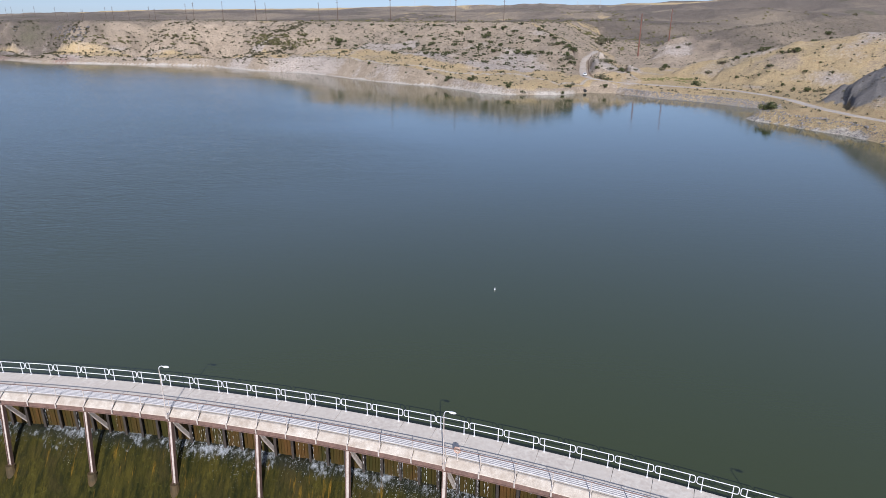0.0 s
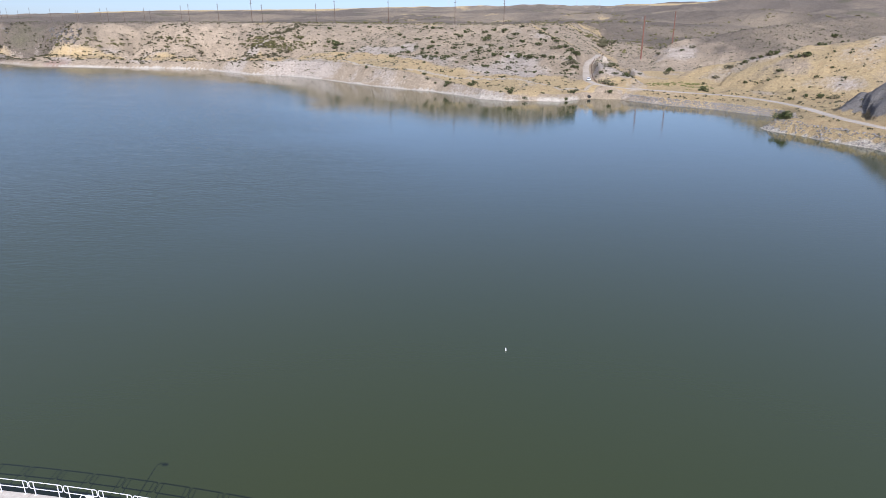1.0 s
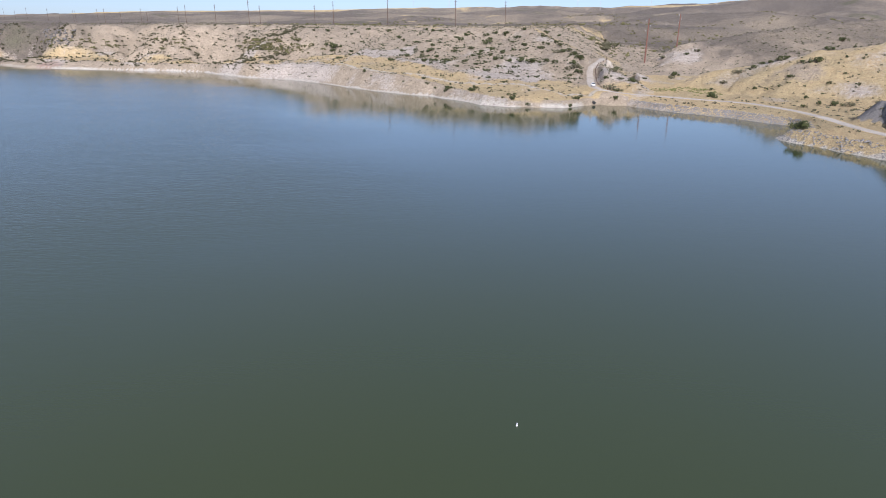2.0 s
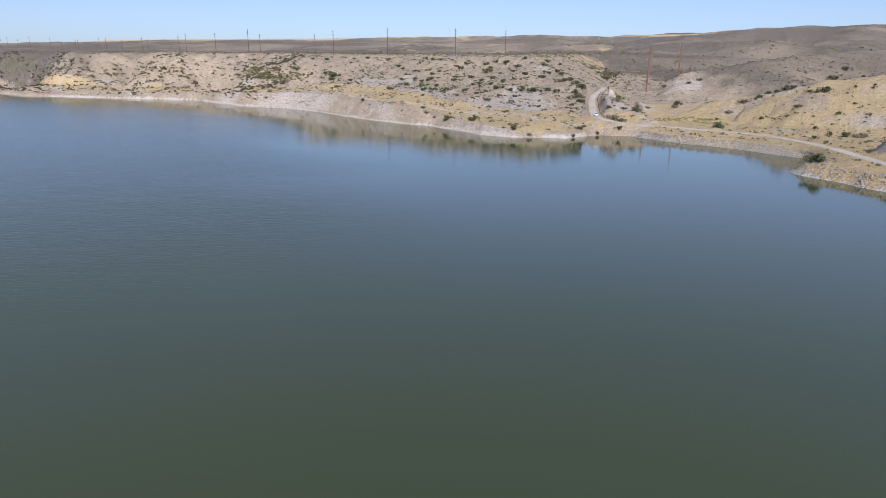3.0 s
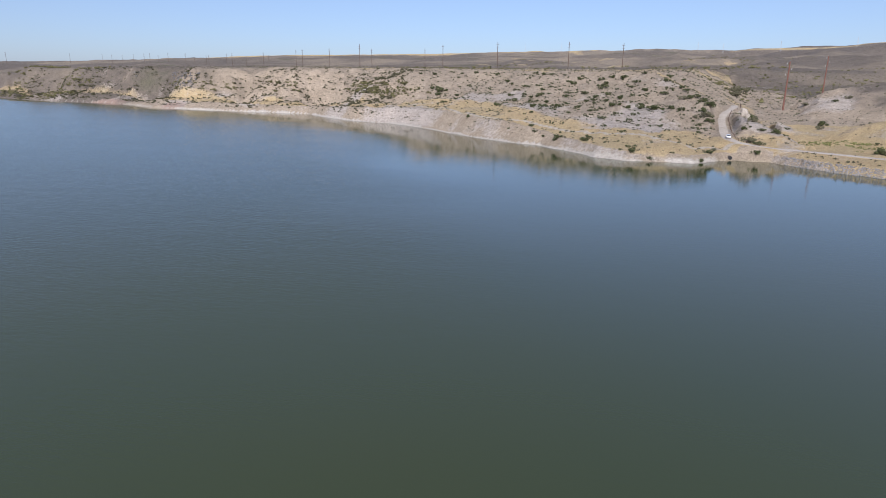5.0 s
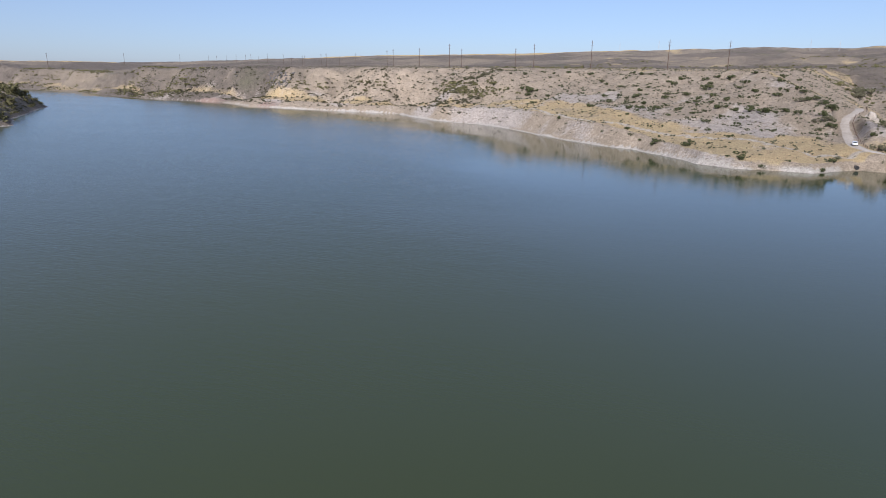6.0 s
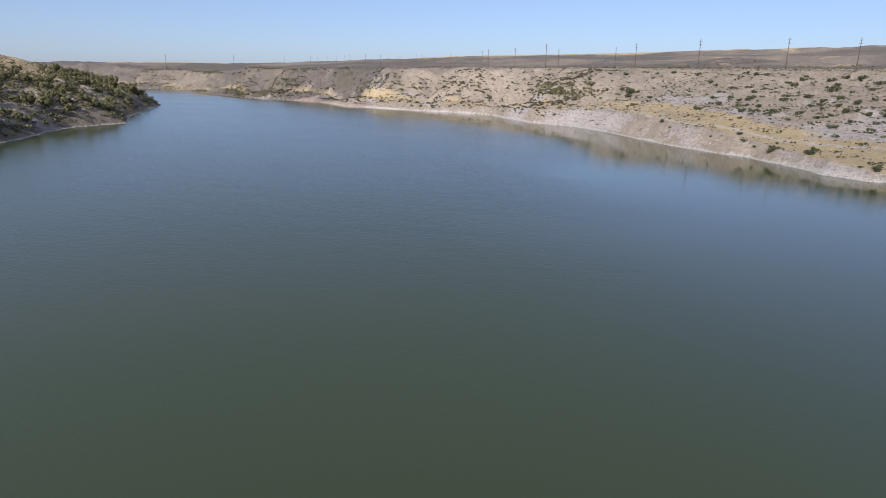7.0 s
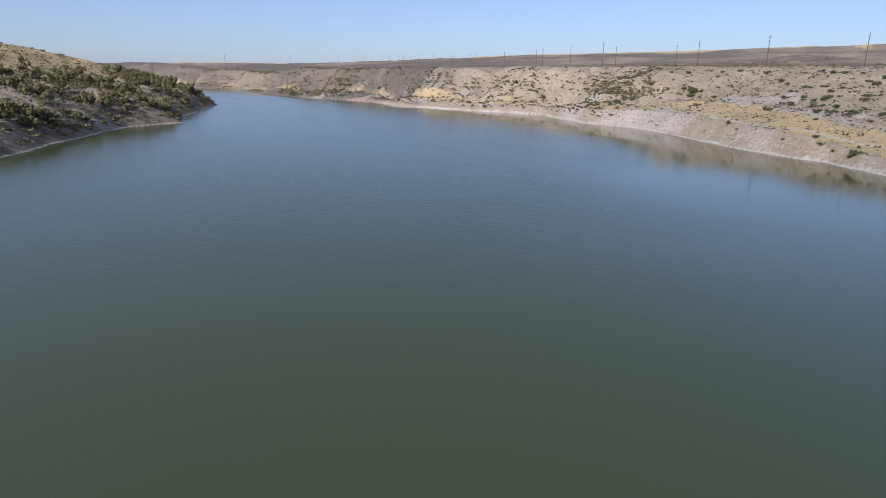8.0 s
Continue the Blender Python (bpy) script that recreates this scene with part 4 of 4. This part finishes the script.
def plant_field(name, leaf, x, y, h, size, leaves, leaf_size, label, seed):
    """Very many plants in one mesh."""
    rs = np.random.RandomState(seed)
    kinds = [leaf_cloud(rs, leaves, leaf_size, 4, 0.7, 0.8)[0] for _ in range(10)]
    out = []
    for a, b, c, w in zip(x, y, h, size):
        t = rs.uniform(0, 6.28)
        k = kinds[rs.randint(10)]
        out.append(np.stack([a + w * (k[:, 0] * math.cos(t) - k[:, 1] * math.sin(t)), b + w * (k[:, 0] * math.sin(t) + k[:, 1] * math.cos(t)), c + w * (0.85 * k[:, 2] - 0.06)], -1))
    v = np.concatenate(out)
    tagged(new(name, raw_mesh(name, v, np.arange(len(v)).reshape(-1, 3), leaf)), label, "shrubs", kind="stuff")


def build_scrub():
    rs = np.random.RandomState(9)
    # hillside scrub of the north bank
    x, y, h = scatter(rs, 30000, (-700, 60, 300, 720), lambda x, y, h, d, wet, west, s, m: ~wet & ~west & (d > 3) & (d < 175) & (s < 0.94) & ~near_road(x, y) & (np.random.RandomState(3).rand(len(x)) < 0.12 + 0.3 * (s > 0.03) * (m["grass"] < 0.6) + 0.5 * (fbm(x, y, 24, 3) > 0.18)))
    n = 1350
    plant_field("scrub", GREEN_LEAF, x[:n], y[:n], h[:n], rs.uniform(0.42, 1.2, len(x[:n])) ** 1.2, 34, 0.27, "scattered dark green scrub on dry slopes", 1)
    x, y, h = scatter(rs, 14000, (-1150, -560, 560, 900), lambda x, y, h, d, wet, west, s, m: ~wet & ~west & (d > 3) & (d < 110) & (fbm(x, y, 34, 3) > 0.0))
    plant_field("far_scrub", JUNIPER, x[:1300], y[:1300], h[:1300], rs.uniform(0.8, 2.5, len(x[:1300])), 26, 0.3, "dark scrub on the far upstream bank", 8)
    # clumps all over the rugged upstream bank
    x, y, h = scatter(rs, 26000, (-720, -150, 440, 760), lambda x, y, h, d, wet, west, s, m: ~wet & ~west & (d > 4) & (d < 105) & (s < 0.97) & (np.random.RandomState(8).rand(len(x)) < 0.35 + 0.65 * (fbm(x, y, 40, 3) > 0.02)))
    plant_field("bank_scrub", SCRUB_LEAF, x[:1900], y[:1900], h[:1900], rs.uniform(0.6, 1.9, len(x[:1900])), 30, 0.27, "olive and grey scrub clumps on the rugged bank", 10)
    # thicket band half way up the far bank
    x, y, h = scatter(rs, 9000, (-640, -120, 440, 760), lambda x, y, h, d, wet, west, s, m: ~wet & ~west & (h > 15) & (h < 25) & (s < 1) & (fbm(x + 40, y, 60, 2) > 0.02))
    plant_field("thicket", JUNIPER, x[:620], y[:620], h[:620], rs.uniform(1.0, 2.4, len(x[:620])), 46, 0.25, "dark thicket along a ledge of the bank", 2)
    # pale sage everywhere
    x, y, h = scatter(rs, 90000, (-700, 330, 180, 780), lambda x, y, h, d, wet, west, s, m: ~wet & (d > 4) & ~near_road(x, y) & (np.hypot(x, y - 40) < 820) & ~((h < 5.4) & (x > 62) & (x < 165) & (y > 314) & (y < 475)))
    plant_field("sagebrush", SAGE_LEAF, x[:26000], y[:26000], h[:26000], rs.uniform(0.22, 0.75, len(x[:26000])), 10, 0.42, "small grey-green sagebrush over the hills", 3)
    # shrubs on the hills across the draw
    x, y, h = scatter(rs, 9000, (60, 330, 210, 640), lambda x, y, h, d, wet, west, s, m: ~wet & (h > 6) & (fbm(x, y, 40, 3) > 0.05) & ~near_road(x, y))
    plant_field("hill_scrub", GREEN_LEAF, x[:520], y[:520], h[:520], rs.uniform(0.5, 1.35, len(x[:520])), 34, 0.26, "olive shrubs on the tan hills across the draw", 4)
    # undergrowth of the west bank
    x, y, h = scatter(rs, 16000, (-660, -230, 110, 520), lambda x, y, h, d, wet, west, s, m: ~wet & west & (d > 3) & (d < 300) & (np.random.RandomState(6).rand(len(x)) < np.where(d < 78, 0.3 + 0.7 * (fbm(x, y, 30, 3) > 0), 0.09)))
    plant_field("undergrowth", JUNIPER, x[:4600], y[:4600], h[:4600], rs.uniform(0.6, 2.0, len(x[:4600])), 34, 0.27, "dense dark shrubs between the junipers", 5)
    # dark bushes on the far steppe
    x, y, h = scatter(rs, 30000, (-300, 700, 560, 1500), lambda x, y, h, d, wet, west, s, m: ~wet & ((fbm(x, y, 90, 3) > 0.16) | (np.abs(x - np.interp(y, [520, 612, 720, 900, 1200], [102, 112, 118, 150, 230])) < 14)) & (d > 160))
    plant_field("steppe_scrub", JUNIPER, x[:1500], y[:1500], h[:1500], rs.uniform(0.7, 2.1, len(x[:1500])), 16, 0.4, "dark scrub on the far steppe", 6)
    # straw meadow by the causeway
    x, y, h = scatter(rs, 12000, (70, 175, 318, 470), lambda x, y, h, d, wet, west, s, m: ~wet & (h < 5) & ~near_road(x, y))
    plant_field("meadow_grass", STRAW, x[:2600], y[:2600], h[:2600], rs.uniform(0.1, 0.24, len(x[:2600])), 12, 0.35, "straw-yellow meadow grass behind the causeway", 7)

    x, y, h = scatter(rs, 4000, (72, 112, 326, 372), lambda x, y, h, d, wet, west, s, m: ~wet & (h < 5) & ~near_road(x, y) & (fbm(x, y, 14, 2) > 0.06))
    plant_field("reeds", REED, x[:190], y[:190], h[:190], rs.uniform(0.4, 0.8, len(x[:190])), 14, 0.35, "green reeds in the damp meadow", 9)


build_scrub()

# ---------------------------------------------------------------- rocks


def rock_field(name, x, y, h, size, mat, label, seed):
    rs = np.random.RandomState(seed)
    bm = bmesh.new()
    bmesh.ops.create_icosphere(bm, subdivisions=1, radius=1)
    base = np.array([v.co for v in bm.verts])
    faces = np.array([[v.index for v in f.verts] for f in bm.faces])
    bm.free()
    vs, fs = [], []
    for k, (a, b, c, w) in enumerate(zip(x, y, h, size)):
        p = base * (1 + 0.28 * rs.normal(size=(len(base), 1))) * rs.uniform(0.6, 1.25, 3)
        t = rs.uniform(0, 6.28)
        p = np.stack([p[:, 0] * math.cos(t) - p[:, 1] * math.sin(t), p[:, 0] * math.sin(t) + p[:, 1] * math.cos(t), p[:, 2] * 0.75], -1)
        vs.append(p * w + (a, b, c + 0.25 * w))
        fs.append(faces + len(base) * k)
    tagged(new(name, raw_mesh(name, np.concatenate(vs), np.concatenate(fs), mat)), label, "rocks", kind="stuff")


def build_rocks():
    rs = np.random.RandomState(13)
    line = NORTH[22:]
    x, y, h = scatter(rs, 60000, (45, 125, 225, 320), lambda x, y, h, d, wet, west, s, m: (along(x, y, line)[0] < 4.6) & (h > -0.6) & (h < 2.5) & (x > 66))
    rock_field("riprap", x[:4500], y[:4500], h[:4500], rs.uniform(0.14, 0.36, len(x[:4500])), ROCK, "grey broken riprap rocks along the causeway", 1)
    x, y, h = scatter(rs, 40000, (80, 130, 140, 240), lambda x, y, h, d, wet, west, s, m: (d < 7) & (h > 0.2) & (h < 3.2))
    rock_field("ledge_rock", x[:900], y[:900], h[:900], rs.uniform(0.1, 0.36, len(x[:900])), ROCK, "pale broken ledge rocks on the spit", 2)
    x, y, h = scatter(rs, 120000, (-560, 60, 290, 640), lambda x, y, h, d, wet, west, s, m: ~wet & ~west & (d > 0.3) & (d < 22) & (m["clay"] > 0.4))
    rock_field("bluff_rock", x[:600], y[:600], h[:600], rs.uniform(0.08, 0.32, len(x[:600])), ROCK, "pale loose rocks on the bluffs", 3)
    x, y, h = scatter(rs, 40000, (-520, -370, 560, 690), lambda x, y, h, d, wet, west, s, m: ~wet & (h > 18) & (h < 31) & (s < 1) & (fbm(x, y, 30, 3) > 0.04))
    rock_field("gully_rock", x[:240], y[:240], h[:240], rs.uniform(0.3, 1.3, len(x[:240])), DARK_ROCK, "grey broken rocks in the side gully of the bank", 4)
    for px, py, w in ((70, 404, 2.2), (71.5, 401, 1.4)):
        bm = bmesh.new()
        bmesh.ops.create_icosphere(bm, subdivisions=3, radius=1)
        for v in bm.verts:
            v.co *= 1 + 0.7 * noise.noise(v.co * 1.9 + Vector((px, py, 0)))
            v.co.z *= 1.3
        rock = part("boulder", bm, PALE_ROCK)
        rock.matrix_basis = Matrix.Translation((px, py, ground_z(px, py) + 0.5 * w)) @ Matrix.Diagonal((w, w, w, 1))
        tagged(rock, "large pale boulder among shrubs beside the road", "boulder", "boulders by the road")


build_rocks()

# ---------------------------------------------------------------- poles


def build_pole():
    pole = thing("utility_pole", Matrix(), "dark wooden power pole with two crossarms on the plain", "utility pole", "wooden power poles on the plain")
    bm = bmesh.new()
    add_tube(bm, (0, 0, -1), (0, 0, 20), 0.26, 0.17, 8)
    part("pole_shaft", bm, WOOD_POLE, pole)
    for z, w in ((18.4, 2.2), (16.4, 1.8)):
        bm = bmesh.new()
        add_box(bm, 0, 0.2, z, w, 0.16, 0.2)
        arm = part("crossarm", bm, WOOD_POLE, pole)
        for s in (-1, 1):
            bm = bmesh.new()
            add_tube(bm, (s * w * 0.45, 0.2, z + 0.1), (s * w * 0.45, 0.2, z + 0.5), 0.09, 0.07, 6)
            part("insulator", bm, INSULATOR, arm)
    return pole


def from_eye(az, dist):
    return -0.27 - dist * math.sin(radians(az)), 37.9 + dist * math.cos(radians(az))


# bearing to the left of north, distance and height of each wooden pole
POLES = [(-1.46, 560, 22.0), (2.97, 560, 21.0), (8.98, 600, 22.0), (13.69, 680, 21.5), (15.26, 780, 20.0), (19.85, 760, 18.7), (20.83, 640, 20.6), (23.44, 750, 18.2),
         (25.72, 800, 18.5), (26.27, 850, 17.3), (28.55, 950, 17.0), (28.98, 950, 19.5), (30.41, 1050, 16.0), (31.53, 1080, 18.4), (31.99, 1150, 16.4), (33.43, 1350, 19.0),
         (33.59, 1250, 20.0), (34.52, 1300, 18.5), (35.22, 1450, 19.5), (36.53, 1500, 18.0), (37.26, 1500, 15.0), (37.9, 1650, 18), (38.3, 1550, 18), (39.1, 1750, 18),
         (39.9, 1850, 18), (40.6, 1600, 18), (41.3, 1900, 18), (43.5, 1950, 22), (47.5, 1700, 24), (52.6, 1500, 26)]
pole = build_pole()
for k, (az, dist, tall_m) in enumerate(POLES):
    x, y = from_eye(az, dist)
    m = Matrix.Translation((x, y, ground_z(x, y))) @ Matrix.Rotation(radians(az + 25), 4, "Z") @ Matrix.Scale(tall_m / 20, 4)
    if k == 0:
        pole.matrix_basis = m
    else:
        copy_thing(pole, m)


def build_tall_pole():
    pole = thing("transmission_pole", Matrix(), "tall rust-brown steel transmission pole above the draw", "transmission pole", "tall steel poles across the draw")
    bm = bmesh.new()
    add_tube(bm, (0, 0, -1.5), (0, 0, 37), 0.7, 0.42, 10)
    part("pole_shaft", bm, RUST_POLE, pole)
    for k, z in enumerate((35.6, 31.5, 27.5)):
        s = 1 if k % 2 else -1
        bm = bmesh.new()
        add_tube(bm, (0, 0, z), (s * 1.9, 0, z + 0.5), 0.13, 0.09, 6)
        arm = part("arm", bm, RUST_POLE, pole)
        bm = bmesh.new()
        add_tube(bm, (s * 1.9, 0, z + 0.5), (s * 1.9, 0, z - 1.0), 0.14, 0.14, 6)
        part("insulator", bm, INSULATOR, arm)
    return pole


tall = build_tall_pole()
tall.matrix_basis = Matrix.Translation((121.6, 534.1, ground_z(121.6, 534.1))) @ Matrix.Scale(0.87, 4)
copy_thing(tall, Matrix.Translation((145.4, 537.1, ground_z(145.4, 537.1))) @ Matrix.Rotation(0.5, 4, "Z") @ Matrix.Scale(0.745, 4))


def build_mast():
    mast = thing("lattice_mast", Matrix(), "thin grey lattice mast on the far skyline", "mast", "masts on the skyline")
    for sx in (-1, 1):
        bm = bmesh.new()
        for sy in (-1, 1):
            add_tube(bm, (sx * 1.8, sy * 1.8, -2), (sx * 0.3, sy * 0.3, 30), 0.16, 0.1, 5)
        part("legs", bm, GALVANISED, mast)
    bm = bmesh.new()
    for z in (22, 26, 29):
        add_box(bm, 0, 0, z, 9 - 0.2 * z, 0.25, 0.3)
    part("crossarm", bm, GALVANISED, mast)
    return mast


mast = build_mast()
for k, (az, dist) in enumerate(((-7.5, 2250), (-9.4, 2250), (-13.5, 2250), (-18.5, 2250), (-27, 2250), (6.6, 2300), (3.5, 2300))):
    x, y = from_eye(az, dist)
    m = Matrix.Translation((x, y, ground_z(x, y))) @ Matrix.Rotation(radians(20 * k), 4, "Z")
    if k == 0:
        mast.matrix_basis = m
    else:
        copy_thing(mast, m)

# ---------------------------------------------------------------- things by the road


def build_car():
    x, y = 51.0, 333.5
    car = thing("car", Matrix.Translation((x, y, ground_z(x, y) + 0.2)) @ Matrix.Rotation(radians(-8), 4, "Z"), "white estate car standing on the dirt road", "car")
    bm = bmesh.new()
    prof = [(-2.2, 0.35), (-2.25, 0.8), (-1.3, 0.95), (-0.7, 1.5), (1.5, 1.52), (2.15, 1.0), (2.2, 0.4)]
    rings = [[bm.verts.new((sx * (0.86 if z < 1.1 else 0.7), yy, z)) for yy, z in prof] for sx in (-1, 1)]
    bm.faces.new(rings[0]), bm.faces.new(rings[1][::-1])
    for k in range(len(prof)):
        b = (k + 1) % len(prof)
        bm.faces.new((rings[0][k], rings[1][k], rings[1][b], rings[0][b]))
    bmesh.ops.recalc_face_normals(bm, faces=bm.faces)
    bmesh.ops.bevel(bm, geom=bm.edges[:], offset=0.07, segments=2, affect="EDGES")
    part("body", bm, WHITE_PAINT, car, "glossy white body", True)
    bm = bmesh.new()
    add_box(bm, 0, -1.03, 1.24, 1.3, 0.03, 0.6, Matrix.Translation((0, 0, 0)) @ Matrix.Translation((0, -1.03, 1.24)) @ Matrix.Rotation(radians(-47), 4, "X") @ Matrix.Translation((0, 1.03, -1.24)))
    part("windscreen", bm, GLASS_DARK, car)
    bm = bmesh.new()
    add_tube(bm, (-0.1, 0, 0), (0.1, 0, 0), 0.32, None, 14)
    wheel = mesh_of("wheel", bm, RUBBER)
    for sx in (-0.8, 0.8):
        for yy in (-1.4, 1.35):
            part("wheel", wheel, None, car).matrix_basis = Matrix.Translation((sx, yy, 0.32))


build_car()


def build_culvert():
    x, y = 48.6, 314.4
    pipe = thing("culvert_pipe", Matrix.Translation((x, y, 1.0)) @ Matrix.Rotation(radians(12), 4, "Z"), "dark metal culvert pipe end in the bank", "culvert")
    bm = bmesh.new()
    n = 16
    rings = []
    for yy, r in ((-1.2, 0.72), (4, 0.72), (4, 0.64), (-1.2, 0.64)):
        rings.append([bm.verts.new((r * math.cos(2 * math.pi * k / n), yy, r * math.sin(2 * math.pi * k / n))) for k in range(n)])
    for u, v in zip(rings, rings[1:] + rings[:1]):
        for k in range(n):
            bm.faces.new((u[k], u[(k + 1) % n], v[(k + 1) % n], v[k]))
    bmesh.ops.recalc_face_normals(bm, faces=bm.faces)
    part("pipe", bm, DARK_STEEL, pipe, smooth=True)
    # black disc just inside the rim, painted for the shade within the pipe
    bm = bmesh.new()
    add_tube(bm, (0, -1.1, 0), (0, -1.0, 0), 0.64, None, 16)
    part("shade_disc", bm, BLACK, pipe)


build_culvert()


def build_posts():
    post = thing("guard_post", Matrix(), "short dark wooden guard post beside the road", "post", "guard posts beside the road")
    bm = bmesh.new()
    add_tube(bm, (0, 0, -0.3), (0, 0, 1.05), 0.13, 0.12, 8)
    add_box(bm, 0, 0, 1.07, 0.2, 0.2, 0.06, bevel=0.015)
    part("shaft", bm, WOOD_POLE, post)
    pts = [Vector(p) for p in ROAD[10:]]
    spots, carry = [], 0.0
    for a, b in zip(pts, pts[1:]):
        d = (b - a).xy
        side = Vector((d.y, -d.x)).normalized() * 3.1
        t = carry
        while t < d.length:
            p = a.xy + d * (t / d.length) + side
            spots.append((p.x, p.y))
            t += 4.5
        carry = t - d.length
    for k, (x, y) in enumerate(spots):
        m = Matrix.Translation((x, y, ground_z(x, y)))
        if k == 0:
            post.matrix_basis = m
        else:
            copy_thing(post, m)


build_posts()


def build_shed():
    x, y = from_eye(64.3, 1350)
    shed = thing("shed", Matrix.Translation((x, y, ground_z(x, y))), "small white shed on the far horizon", "shed")
    bm = bmesh.new()
    add_box(bm, 0, 0, 2, 7, 5, 4.4)
    part("wall", bm, WHITE_PAINT, shed)
    bm = bmesh.new()
    v = [bm.verts.new(p) for p in ((-3.8, -2.8, 4.2), (3.8, -2.8, 4.2), (3.8, 2.8, 4.2), (-3.8, 2.8, 4.2), (-3.8, 0, 6), (3.8, 0, 6))]
    for q in ((0, 1, 5, 4), (2, 3, 4, 5), (0, 4, 3), (1, 2, 5), (3, 2, 1, 0)):
        bm.faces.new([v[k] for k in q])
    part("roof", bm, GALVANISED, shed)


build_shed()
